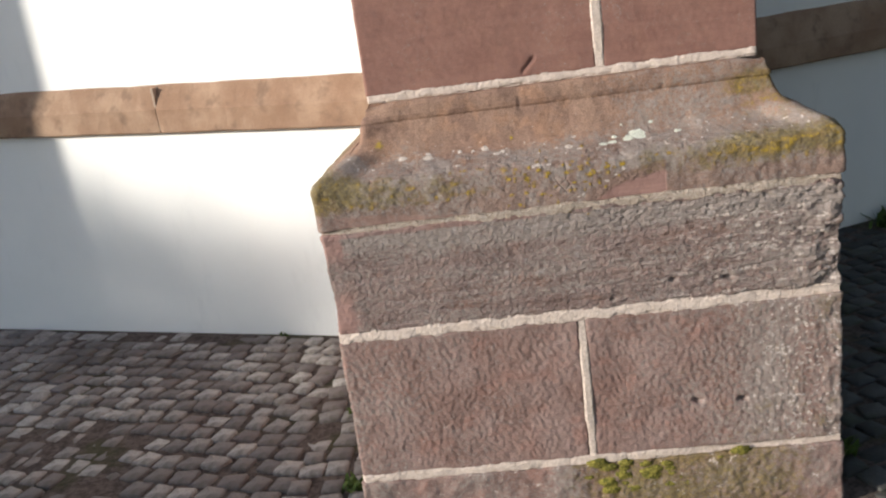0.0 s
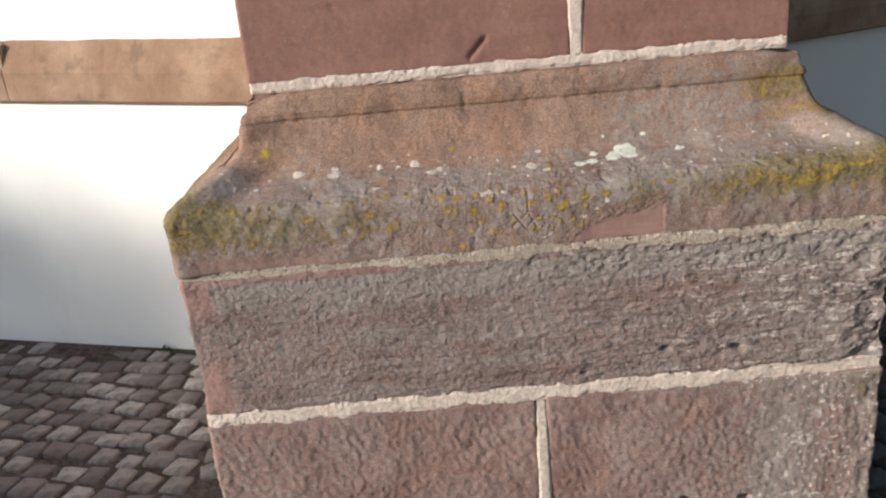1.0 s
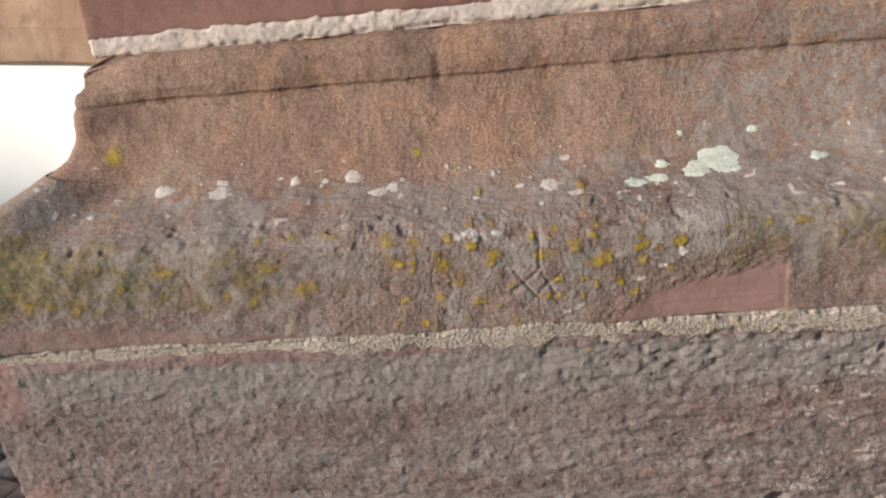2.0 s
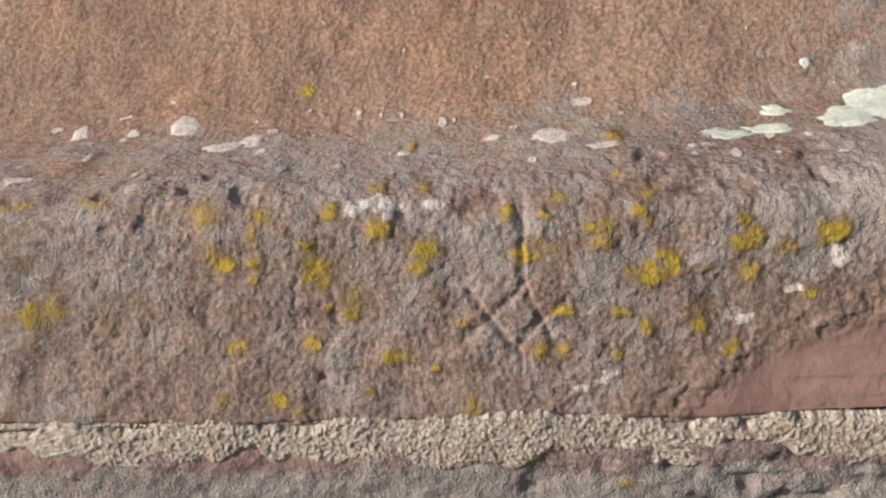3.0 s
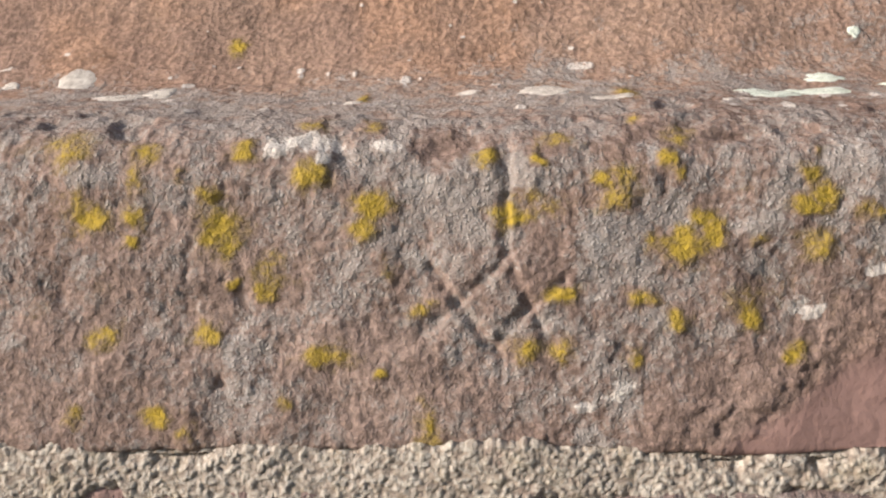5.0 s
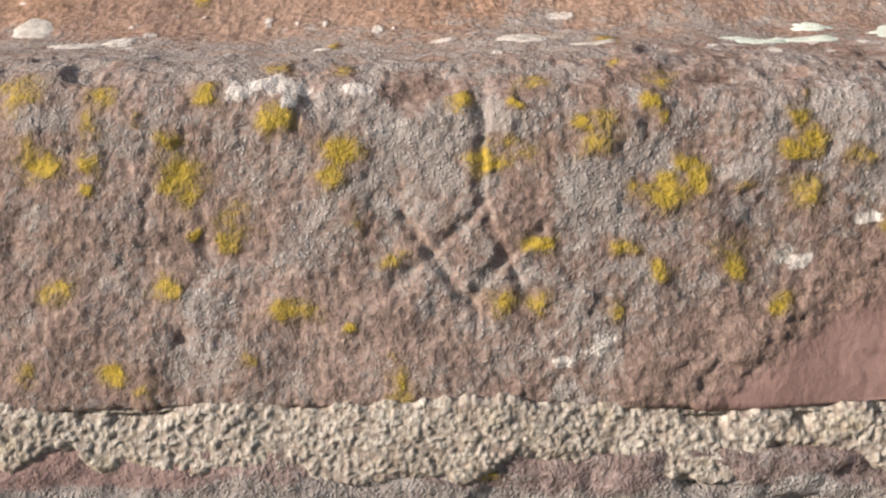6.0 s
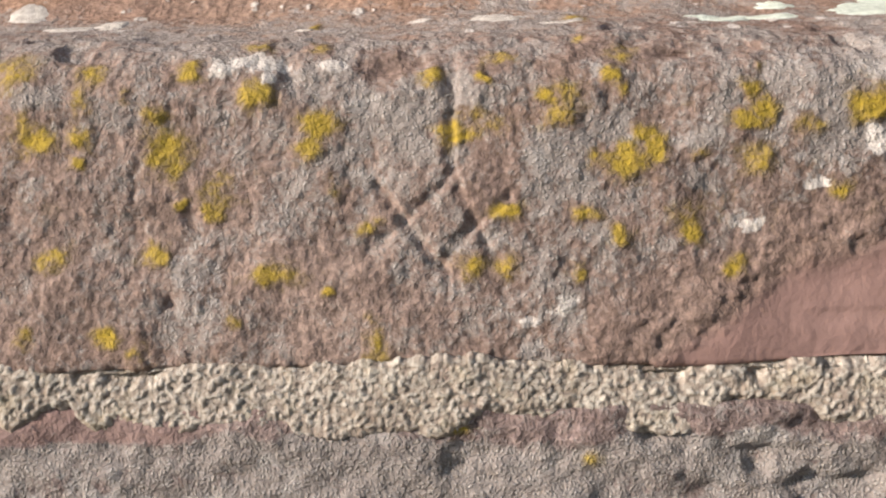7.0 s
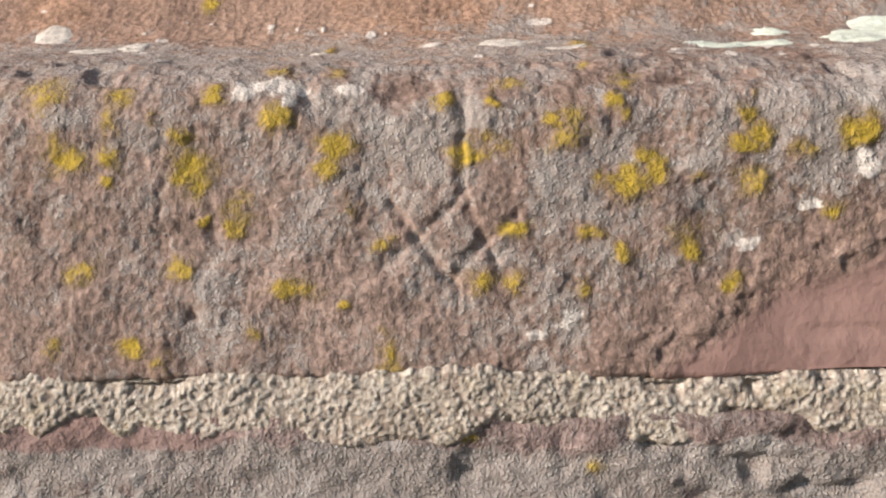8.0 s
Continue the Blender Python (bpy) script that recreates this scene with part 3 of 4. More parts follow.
    flank = smooth(0.085, 0.004, X - (SHAFT_L + 0.01 - np.interp(Z, [p[0] for p in PROFILE], [p[1] for p in PROFILE])))
    d += flank * (0.024 * np.exp(-((Z - 1.030) / 0.030) ** 2) + 0.004 * smooth(1.01, 0.98, Z) + 0.009 * np.exp(-((Z - 1.114) / 0.015) ** 2) - 0.012 * smooth(1.13, 1.15, Z))
    end = smooth(0.86, 0.96, X)
    d -= end * smooth(0.96, 1.01, Z) * smooth(1.06, 1.02, Z) * 0.004
    right = smooth(0.085, 0.004, (SHAFT_R - 0.002 + np.interp(Z, [p[0] for p in PROFILE], [p[1] for p in PROFILE])) - X)
    d += right * (0.024 * np.exp(-((Z - 1.032) / 0.031) ** 2) - 0.012 * smooth(1.125, 1.15, Z))
    d += end * 0.004 * fbm(X * 40, Y * 40, Z * 40, 3)
    return d


cols = np.concatenate([np.linspace(LEFT + 0.01, 0.10, 210)[:-1], np.linspace(0.10, 0.52, 580)[:-1], np.linspace(0.52, RIGHT - 0.01, 220)])
cols = (cols - cols[0]) / (cols[-1] - cols[0])
moulded = dressed("moulded_stone", (SHAFT_L + 0.01, SHAFT_R - 0.002, SHAFT_Y, BACK), PROFILE, 0.0009, MOULD, buttress, mould_relief, mould_weather,
                  "moulded stone with lichen and a carved mason's mark", 0.012, cols, 0.012)


# tooled strip under it
def strip_weather(X, Y, Z):
    m = zeros(X)
    m["grey"] = np.clip(0.48 + 0.40 * smooth(0.78, 0.86, Z) + 0.35 * fbm(X * 7, Y * 7, Z * 40, 3) + 0.2 * smooth(0.6, 0.9, X), 0, 1) * (1 - smooth(-0.245, -0.262, X + 0.006 * fbm(X * 9, Y, Z * 40, 2)) * np.maximum(smooth(0.735, 0.68, Z), smooth(0.79, 0.84, Z)))
    m["grey"] *= 1 - 0.6 * smooth(0.866, 0.870, Z + 0.010 * fbm(X * 34, Y * 34, Z * 9, 3))
    m["moss"] = np.clip(0.10 + 0.35 * fbm(X * 8 + 9, Y * 8, Z * 14, 3) + 0.2 * smooth(0.6, 0.9, X), 0, 1)
    m["pale"] = 0.66 * smooth(-0.10, 0.5, fbm(X * 50, Y * 50, Z * 150, 3)) * (0.45 + 0.55 * smooth(0.3, 0.8, X)) * (1 - 0.8 * smooth(0.88, 0.91, X) * smooth(0.80, 0.82, Z))
    m["pale"] = np.maximum(m["pale"], 0.54 * smooth(0.05, 0.4, fbm(X * 14, Y * 14, Z * 190, 3)) * (0.5 + 0.5 * smooth(0.2, 0.7, X)))
    bed_ = smooth(0.866, 0.8685, Z + 0.004 * fbm(X * 40, Y * 40, Z * 9, 3)) * smooth(0.37, 0.33, X) * smooth(-0.25, 0.1, fbm(X * 16 + 2, Y * 16, Z * 30, 2))
    m["grey"] *= 1 - 0.8 * bed_
    m["bare"] = 0.45 * bed_ + 0.8 * smooth(-0.235, -0.262, X + 0.020 * fbm(X * 22, Y, Z * 38, 3)) * np.maximum(smooth(0.735, 0.68, Z), smooth(0.79, 0.84, Z))
    m["yellow"] = 0.8 * np.maximum(np.exp(-((X - 0.319) / 0.005) ** 2 - ((Z - 0.871) / 0.003) ** 2), np.exp(-((X - 0.362) / 0.004) ** 2 - ((Z - 0.861) / 0.003) ** 2)) * (Y < FACE + 0.02)
    return m


def strip_relief(X, Y, Z, m):
    k = 1 - 0.6 * m["bare"]
    bed = fbm(X * 9, Y * 9, Z * 95, 3)
    low = smooth(0.76, 0.62, Z)
    east = smooth(0.24, 0.40, X + 0.05 * fbm(X * 9, Y * 9, Z * 30, 2))
    shelf = fbm(X * 34 + 5, Y * 34, Z * 120, 3)
    d = k * (0.0022 * bed * (0.3 + low) + 0.0026 * fbm(X * 36, Y * 36, Z * 90, 4, 0.6) + 0.0008 * fbm(X * 210, Y * 210, Z * 210, 2))
    near_, own = grains(X + 0.0015 * vnoise(X * 200, Y * 200, Z * 200), 1.15 * Z - Y, 215.0, 3)
    d += k * 0.0006 * (dome(near_) * (0.25 + 0.75 * own) - 0.4)
    d += k * 0.0022 * smooth(-0.25, 0.25, shelf) * (0.10 + 0.55 * east + 0.35 * low)
    d += k * 0.0020 * fbm(X * 95 + 3, Y * 95, Z * 125, 3) * (0.95 + 0.15 * east)
    d -= 0.0042 * smooth(0.05, 0.5, fbm(X * 60 + 1, Y * 60, Z * 80, 2)) * east * smooth(0.80, 0.86, Z)
    d -= 0.0055 * smooth(0.45, 0.8, fbm(X * 20, Y * 20, Z * 60 + 3, 2)) * low
    d -= 0.0055 * smooth(0.45, 0.75, fbm(X * 5 + 2, Y * 5, Z * 130, 2)) * smooth(0.25, 0.6, X) * low
    d -= 0.0006 * edge_wear(X, Z, 0.613, 0.879)
    for hx, hz, w in ((0.555, 0.669, 0.010), (0.690, 0.660, 0.012), (0.405, 0.634, 0.006)):
        d -= 0.014 * np.exp(-((X - hx) / w) ** 2 - ((Z - hz) / (0.6 * w)) ** 2)
    d += 0.016 * smooth(0.80, 0.955, X) * fbm(X * 24 + 5, Y * 24, Z * 34, 3) - 0.006 * smooth(0.90, 0.955, X) * smooth(0.80, 0.74, Z)
    d += 0.013 * smooth(-0.255, -0.303, X) * fbm(0 * X, Y * 3, Z * 16, 2)
    return d


dressed("tooled_stone", (LEFT + 0.003, RIGHT - 0.004, FACE, BACK), [(0.6115, -0.002), (0.613, 0), (0.862, 0), (0.868, 0.0005), (0.8775, 0.0005), (0.881, -0.002)], 0.0016, STRIP, buttress, strip_relief,
        strip_weather, "grey-crusted sandstone strip with eroded beds", 0.007, None, 0.02)


# coursed blocks
def block_weather(X, Y, Z):
    m = zeros(X)
    old = smooth(0.36, 0.88, X + 0.10 * fbm(X * 8, Y * 8, Z * 8, 3))
    m["grey"] = np.clip(0.30 + 0.40 * old + 0.30 * fbm(X * 9, Y * 9, Z * 9, 3) + 0.15 * smooth(0.0, -0.2, X), 0, 1)
    m["moss"] = np.clip(0.52 * old + 0.38 * fbm(X * 12, Y * 12, Z * 12, 3) - 0.05, 0, 1)
    m["pale"] = 0.66 * old * smooth(-0.1, 0.5, fbm(X * 120, Y * 120, Z * 140, 2))
    return m


def block_relief(X, Y, Z, m):
    margin = np.clip(edge_wear(X, Z, 0.195, 0.588, 0.03), 0, 1)
    tool = vnoise(X * 150 + Z * 55, Y * 150, Z * 112) + 0.5 * vnoise(X * 260, Y * 260, Z * 240)
    d = (1 - 0.75 * margin) * 0.0019 * tool + 0.003 * fbm(X * 12, Y * 12, Z * 12, 2) + 0.0003 * vnoise(X * 300, Y * 300, Z * 300)
    d -= 0.001 * edge_wear(X, Z, 0.195, 0.588, 0.006)
    for hx, hz in ((0.60, 0.33), (0.715, 0.325)):
        d -= 0.022 * np.exp(-((X - hx) / 0.010) ** 2 - ((Z - hz + 0.2 * (X - hx)) / 0.0055) ** 2)
    d += 0.010 * smooth(0.88, 0.965, X) * fbm(X * 20, Y * 20, Z * 22, 3)
    return d


BLOCK_PROFILE = [(0.193, -0.002), (0.195, 0), (0.5875, 0), (0.589, -0.002)]
dressed("ashlar_block", (LEFT - 0.001, 0.3135, FACE, BACK), BLOCK_PROFILE, 0.0034, BLOCK, buttress, block_relief, block_weather, "red point-tooled ashlar block", 0.008, None, 0.03, (True, False))
dressed("ashlar_block", (0.3305, RIGHT - 0.002, FACE, BACK), BLOCK_PROFILE, 0.0034, BLOCK, buttress, block_relief, block_weather, "red ashlar block greyed with lichen", 0.008, None, 0.03, (False, True))


def foot_weather(X, Y, Z):
    m = zeros(X)
    m["moss"] = np.clip(0.25 + 0.60 * smooth(0.10, 0.40, X) * smooth(1.05, 0.75, X) + 0.35 * fbm(X * 9, Y * 9, Z * 9, 3), 0, 1)
    m["grey"] = np.clip(0.5 + 0.3 * fbm(X * 12, Y * 12, Z * 12, 2), 0, 1)
    m["pale"] = 0.6 * smooth(0.1, 0.6, fbm(X * 80, Y * 80, Z * 80, 2))
    m["yellow"] = 0.5 * m["moss"] * smooth(0.2, 0.6, fbm(X * 50, Y * 50, Z * 50, 2))
    return m


def foot_relief(X, Y, Z, m):
    return 0.0045 * fbm(X * 45, Y * 45, Z * 45, 3) + 0.004 * fbm(X * 12, Y * 12, Z * 12, 2) + 0.003 * m["moss"] * vnoise(X * 200, Y * 200, Z * 200)


dressed("foot_stone", (LEFT - 0.008, RIGHT + 0.002, FACE - 0.004, BACK), [(-0.04, 0.0), (0.172, 0), (0.1755, -0.008)], 0.005, BLOCK, buttress, foot_relief, foot_weather,
        "mossy foot stone of the buttress", 0.010, None, 0.03)


foot = [o for o in buttress.children if o.name.startswith("foot_stone")][0]


def moss_cushion(x, z, size, seed):
    """A lumpy cushion of moss clinging to the foot stone's upper edge."""
    bm = bmesh.new()
    bmesh.ops.create_icosphere(bm, subdivisions=4, radius=1.0)
    shift = Vector((seed * 3.7, seed * 1.9, 0))
    for v in bm.verts:
        k = 1 + 0.30 * noise.noise(v.co * 1.6 + shift) + 0.16 * noise.noise(v.co * 5 + shift) + 0.09 * noise.noise(v.co * 14 + shift)
        v.co = Vector((x + v.co.x * k * size * 1.5, FACE - 0.002 + v.co.y * k * size * 0.38, z + v.co.z * k * size * 0.75))
    ob = part("moss_cushion", bm, MOSS, foot, "yellow-green moss cushion")
    ob.data.polygons.foreach_set("use_smooth", np.ones(len(ob.data.polygons), dtype=bool))
    return ob


mossy = random.Random(11)
for k in range(26):
    moss_cushion(mossy.triangular(0.27, 0.72, 0.46), mossy.uniform(0.085, 0.176), mossy.uniform(0.008, 0.019), k)


# shaft
def shaft_weather(X, Y, Z):
    m = zeros(X)
    m["grey"] = np.clip(0.14 + 0.34 * fbm(X * 6, Y * 6, Z * 6, 3), 0, 1)
    m["bare"] = 0.45 + 0 * X
    return m


def shaft_relief(X, Y, Z, m):
    d = 0.0022 * fbm(X * 14, Y * 14, Z * 14, 3) + 0.0006 * vnoise(X * 150, Y * 150, Z * 150)
    d -= 0.0035 * smooth(0.5, 0.8, vnoise(X * 90 + Z * 30, Y * 90, Z * 48)) * smooth(0.1, 0.5, fbm(X * 7, Y * 7, Z * 7, 2))
    d -= 0.007 * np.exp(-(to_stroke(X, Z, (0.243, 1.204), (0.272, 1.234)) / 0.0032) ** 2) * (Y < SHAFT_Y + 0.02)
    return d


def shaft_stone(x0, x1, z0, z1, ends, step=0.005):
    return dressed("shaft_block", (x0, x1, SHAFT_Y, BACK), [(z0, -0.002), (z0 + 0.002, 0), (z1 - 0.002, 0), (z1, -0.002)], step, SHAFT, buttress, shaft_relief, shaft_weather,
                   "smooth red sandstone shaft block", 0.006, None, 0.05, ends)


shaft_stone(SHAFT_L, 0.426, 1.190, 1.560, (True, False))
shaft_stone(0.444, SHAFT_R, 1.190, 1.560, (False, True))
for k in range(6):
    z0 = 1.575 + 0.40 * k
    cut = 0.20 if k % 2 == 0 else 0.43
    shaft_stone(SHAFT_L, cut - 0.008, z0, z0 + 0.385, (True, False), 0.03)
    shaft_stone(cut + 0.008, SHAFT_R, z0, z0 + 0.385, (False, True), 0.03)


# mortar
def mortar_bed(x0, x1, yf, z0, z1, out=0.001, step=0.0016, rag=0.003, pink=0.0, crumbs=300.0, high=0.0012, ends=(True, True), label="", thin=None, cols=None):
    zm = (z0 + z1) / 2

    def crumb(X, Y, Z):
        return grains(X + 0.0008 * vnoise(X * 420, Y * 420, Z * 420), Z - Y + 0.0008 * vnoise(X * 420 + 5, Y * 420, Z * 420), crumbs, 7)

    def weather(X, Y, Z):
        dist, own = crumb(X, Y, Z)
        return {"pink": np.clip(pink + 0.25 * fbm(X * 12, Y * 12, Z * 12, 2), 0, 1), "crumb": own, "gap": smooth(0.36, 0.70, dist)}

    def relief(X, Y, Z, m):
        dist, own = crumb(X, Y, Z)
        coarse, size = grains(X + 0.001 * vnoise(X * 250, Y * 250, Z * 250), Z - Y, crumbs * 0.45, 19)
        d = high * (dome(dist) * (0.2 + 0.8 * own) - 0.4 + 0.6 * dome(coarse) * size + 0.7 * fbm(X * 130, Y * 130, Z * 130, 2)) + 0.0025 * fbm(X * 22, Y * 22, Z * 22, 2)
        wide = rag * fbm(X * 34, Y * 34, 0 * Z + np.sign(Z - zm) * 3.3, 4, 0.7)
        edge = np.abs(Z - zm) / ((z1 - z0) / 2)
        d = d - 0.004 * smooth(0.45, 1.0, edge - wide / (z1 - z0) * 1.6)
        if thin:
            d = d - (0.006 if thin[0] > 0.2 else 0.0028) * smooth(thin[0], thin[1], X)
        return d

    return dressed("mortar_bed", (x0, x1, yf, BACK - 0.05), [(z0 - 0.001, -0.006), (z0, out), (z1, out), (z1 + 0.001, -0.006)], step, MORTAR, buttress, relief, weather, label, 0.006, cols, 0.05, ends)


close = np.concatenate([np.linspace(LEFT + 0.01, 0.10, 250)[:-1], np.linspace(0.10, 0.54, 720)[:-1], np.linspace(0.54, RIGHT - 0.01, 250)])
close = (close - close[0]) / (close[-1] - close[0])
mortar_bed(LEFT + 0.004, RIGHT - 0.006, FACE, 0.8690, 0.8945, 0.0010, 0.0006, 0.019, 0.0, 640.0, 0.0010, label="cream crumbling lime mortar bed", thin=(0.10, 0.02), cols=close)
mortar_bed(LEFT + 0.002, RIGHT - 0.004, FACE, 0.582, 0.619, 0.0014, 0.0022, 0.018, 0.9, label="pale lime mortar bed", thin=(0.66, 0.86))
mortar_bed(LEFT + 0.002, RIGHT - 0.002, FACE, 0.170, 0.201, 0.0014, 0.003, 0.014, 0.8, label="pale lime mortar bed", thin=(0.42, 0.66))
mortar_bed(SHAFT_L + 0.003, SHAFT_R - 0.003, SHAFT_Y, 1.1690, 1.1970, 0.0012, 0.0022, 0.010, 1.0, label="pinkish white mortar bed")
mortar_bed(0.3128, 0.3312, FACE, 0.1955, 0.5875, 0.0030, 0.003, 0.0, 0.65, ends=(False, False), label="upright mortar joint")
mortar_bed(0.423, 0.447, SHAFT_Y, 1.1905, 1.560, 0.0026, 0.003, 0.0, 0.85, ends=(False, False), label="upright mortar joint")
for k in range(6):
    mortar_bed(SHAFT_L + 0.004, SHAFT_R - 0.004, SHAFT_Y, 1.561 + 0.40 * k, 1.574 + 0.40 * k, -0.002, 0.03, 0.0, 0.5)

# white lichen on the ledge
LEDGE_WHITE = [(-0.08, 1.0331, 11.5, 8.0), (-0.015, 1.0288, 14.0, 10.0), (0.066, 1.0342, 6.0, 6.5), (0.099, 1.0319, 4.1, 3.6), (0.129, 1.0338, 9.0, 8.0), (0.158, 1.0228, 10.0, 7.0),
               (0.172, 1.0251, 8.0, 7.0), (0.335, 1.0197, 11.7, 10.5), (0.358, 1.0147, 8.2, 5.0), (0.418, 1.0186, 12.0, 7.5), (0.439, 1.0205, 14.0, 6.5), (0.448, 1.0283, 8.2, 5.7),
               (0.48, 1.0235, 16.0, 13.0), (0.503, 1.029, 21.0, 17.0), (0.512, 1.0239, 11.0, 9.0), (0.6, 1.027, 10.8, 7.0), (0.541, 1.0502, 7.2, 4.2), (0.469, 1.0509, 2.8, 3.2),
               (0.259, 1.0158, 3.8, 3.0), (-0.154, 1.02, 5.6, 4.0)]
pz_, po_ = rows_of(PROFILE, 0.001)
arc_ = np.concatenate([[0], np.cumsum(np.hypot(np.diff(pz_), np.diff(po_)))])


def ledge_point(x, s, lift):
    """A place on the moulded stone's front at arc length s, raised by lift."""
    z, o = np.interp(s, arc_, pz_), np.interp(s, arc_, po_)
    z2, o2 = np.interp(s + 0.002, arc_, pz_), np.interp(s + 0.002, arc_, po_)
    n = Vector((0, -(z2 - z), -(o2 - o)))
    n = n.normalized() if n.length > 0 else Vector((0, -1, 0))
    if n.z < 0:
        n = -n
    p = np.array([[x]]), np.array([[SHAFT_Y - o]]), np.array([[z]])
    d = float(mould_relief(*p, mould_weather(*p))[0, 0])
    return Vector((x, SHAFT_Y - o, z)) + n * (lift + d)


def lichen_patch(x, z, rx, rs, material, label):
    s0 = float(np.interp(z, pz_, arc_))
    rx, rs = rx / 1000, rs / 1000
    seed = Vector((x * 90, z * 60, 1.3))
    count, rings = 30, (0.45, 0.8, 1.0)
    vs, fs = [ledge_point(x, s0, 0.0004)], []
    for j, q in enumerate(rings):
        for i in range(count):
            a = math.tau * i / count
            w = 1 + 0.42 * noise.noise(seed + Vector((math.cos(a), math.sin(a), 0)) * 1.6) + 0.22 * noise.noise(seed + Vector((math.cos(a), math.sin(a), 2)) * 5)
            lift = (0.0004, 0.0004, -0.0005)[j] + 0.0002 * noise.noise(seed + Vector((i, j, 0)))
            vs.append(ledge_point(x + rx * q * w * math.cos(a), s0 + rs * q * w * math.sin(a), lift))
    for i in range(count):
        k = (i + 1) % count
        fs.append((0, 1 + i, 1 + k))
        for j in range(len(rings) - 1):
            fs.append((1 + j * count + i, 1 + (j + 1) * count + i, 1 + (j + 1) * count + k, 1 + j * count + k))
    me = mesh_of("lichen_patch", [tuple(v) for v in vs], fs, material, None, True)
    return part_mesh("lichen_patch", me, moulded, label)


for k, (x, z, rx, rs) in enumerate(LEDGE_WHITE):
    big = x > 0.4
    lichen_patch(x, z, rx, rs, WHITE_LICHEN if big else PINK_LICHEN, "greenish white crusty lichen" if big else "pale pinkish white lichen")


# ---- beyond the view: the next buttress, and a house and tree added to shade the wall ----
def prism(name, ring, z0, z1, material, parent, label=""):
    k = len(ring)
    tops = z1 if isinstance(z1, (list, tuple)) else [z1] * k
    vs = [(x, y, z0) for x, y in ring] + [(x, y, z) for (x, y), z in zip(ring, tops)]
    fs = [tuple(reversed(range(k))), tuple(range(k, 2 * k))] + [(i, (i + 1) % k, k + (i + 1) % k, k + i) for i in range(k)]
    return part_mesh(name, mesh_of(name, vs, fs, material), parent, label)


SHADE_EDGE = Vector((-1.948, 4.119, 0))
flat = Vector((sun_to.x, sun_to.y, 0)).normalized()
near = SHADE_EDGE + flat * 4.5
axis = Vector((-0.62, -0.785, 0)).normalized()
side = Vector((axis.y, -axis.x, 0))
next_buttress = tagged(new("buttress"), "plain red sandstone buttress at the next corner", "buttress")
ring = [near, near + side * 0.95, near + side * 0.95 - axis * 1.6, near - axis * 1.6]
prism("shaft", [(p.x, p.y) for p in ring], -0.02, 3.9, SHAFT, next_buttress)

# made-up house: its roofline is the wanted shadow edge, carried towards the sun
FAR = 13.0
shade = [Vector((-3.4, 4.56, 0.60)), Vector((-1.951, 4.12, 0.15)), Vector((-0.732, 3.748, -0.08)), Vector((-0.303, 2.175, 0.10)), Vector((1.6, -4.0, 0.10))]
tops = [p + sun_to * FAR for p in shade]
back = flat * 5.0
house = tagged(new("shadow_block"), "plain rendered house standing across the yard", "house")
for p, q in zip(tops[:-1], tops[1:]):
    prism("wall", [(p.x, p.y), (q.x, q.y), ((q + back).x, (q + back).y), ((p + back).x, (p + back).y)], -0.02, [p.z, q.z, q.z, p.z], PLASTER, house)


def shade_tree():
    """A slender tree added out of view behind the house; its crown over the roof breaks up the wall's shadow."""
    tree = tagged(new("tree"), "slender tree with small leaves behind the house roof", "tree")
    rnd_ = random.Random(21)
    foot_ = (tops[0] + tops[2]) / 2 + back * 1.15
    crown_z = max(p.z for p in tops) - 1.2
    vs, fs = [], []
    for i in range(9):
        t = i / 8
        for a in range(8):
            r = 0.16 * (1 - 0.75 * t)
            vs.append((foot_.x + 0.15 * math.sin(3 * t) + r * math.cos(a * math.tau / 8), foot_.y + r * math.sin(a * math.tau / 8), -0.02 + (crown_z + 0.9) * t))
    fs = [(i * 8 + a, i * 8 + (a + 1) % 8, i * 8 + 8 + (a + 1) % 8, i * 8 + 8 + a) for i in range(8) for a in range(8)]
    part_mesh("trunk", mesh_of("trunk", vs, fs, DARK_PLAIN, None, True), tree)
    top_ = Vector((foot_.x, foot_.y, crown_z))
    vs, fs = [], []
    along = tops[2] - tops[0]
    for _ in range(70):
        t = rnd_.uniform(0.0, 1.0)
        spread = back * rnd_.uniform(1.02, 1.3)
        rise = rnd_.triangular(-0.30, 0.62, 0.10)
        c = tops[0] + along * t + spread + Vector((0, 0, rise + (spread.length * sun_to.z / flat.dot(sun_to))))
        for k in range(5):
            q, w = top_.lerp(c, k / 4), 0.03 * (1 - k / 5)
            n = len(vs)
            vs += [(q.x - w, q.y, q.z), (q.x + w, q.y, q.z), (q.x, q.y + w, q.z)]
            if k:
                fs += [(n - 3 + a, n - 3 + (a + 1) % 3, n + (a + 1) % 3, n + a) for a in range(3)]
    part_mesh("limb", mesh_of("limb", vs, fs, DARK_PLAIN), tree)
    ends_, vs, fs = [Vector(vs[i]) for i in range(12, len(vs), 15)], [], []
    for c in ends_:
        for _ in range(60):
            p = c + Vector((rnd_.gauss(0, 0.16), rnd_.gauss(0, 0.16), rnd_.gauss(0, 0.11)))
            e = Euler((rnd_.uniform(0, 6.3), rnd_.uniform(0, 6.3), rnd_.uniform(0, 6.3))).to_matrix()
            n = len(vs)
            vs += [tuple(p + e @ Vector(o)) for o in ((-0.035, 0, 0), (0, -0.018, 0.004), (0.035, 0, 0), (0, 0.018, 0.004))]
            fs.append((n, n + 1, n + 2, n + 3))
    part_mesh("crown", mesh_of("crown", vs, fs, LEAF), tree)


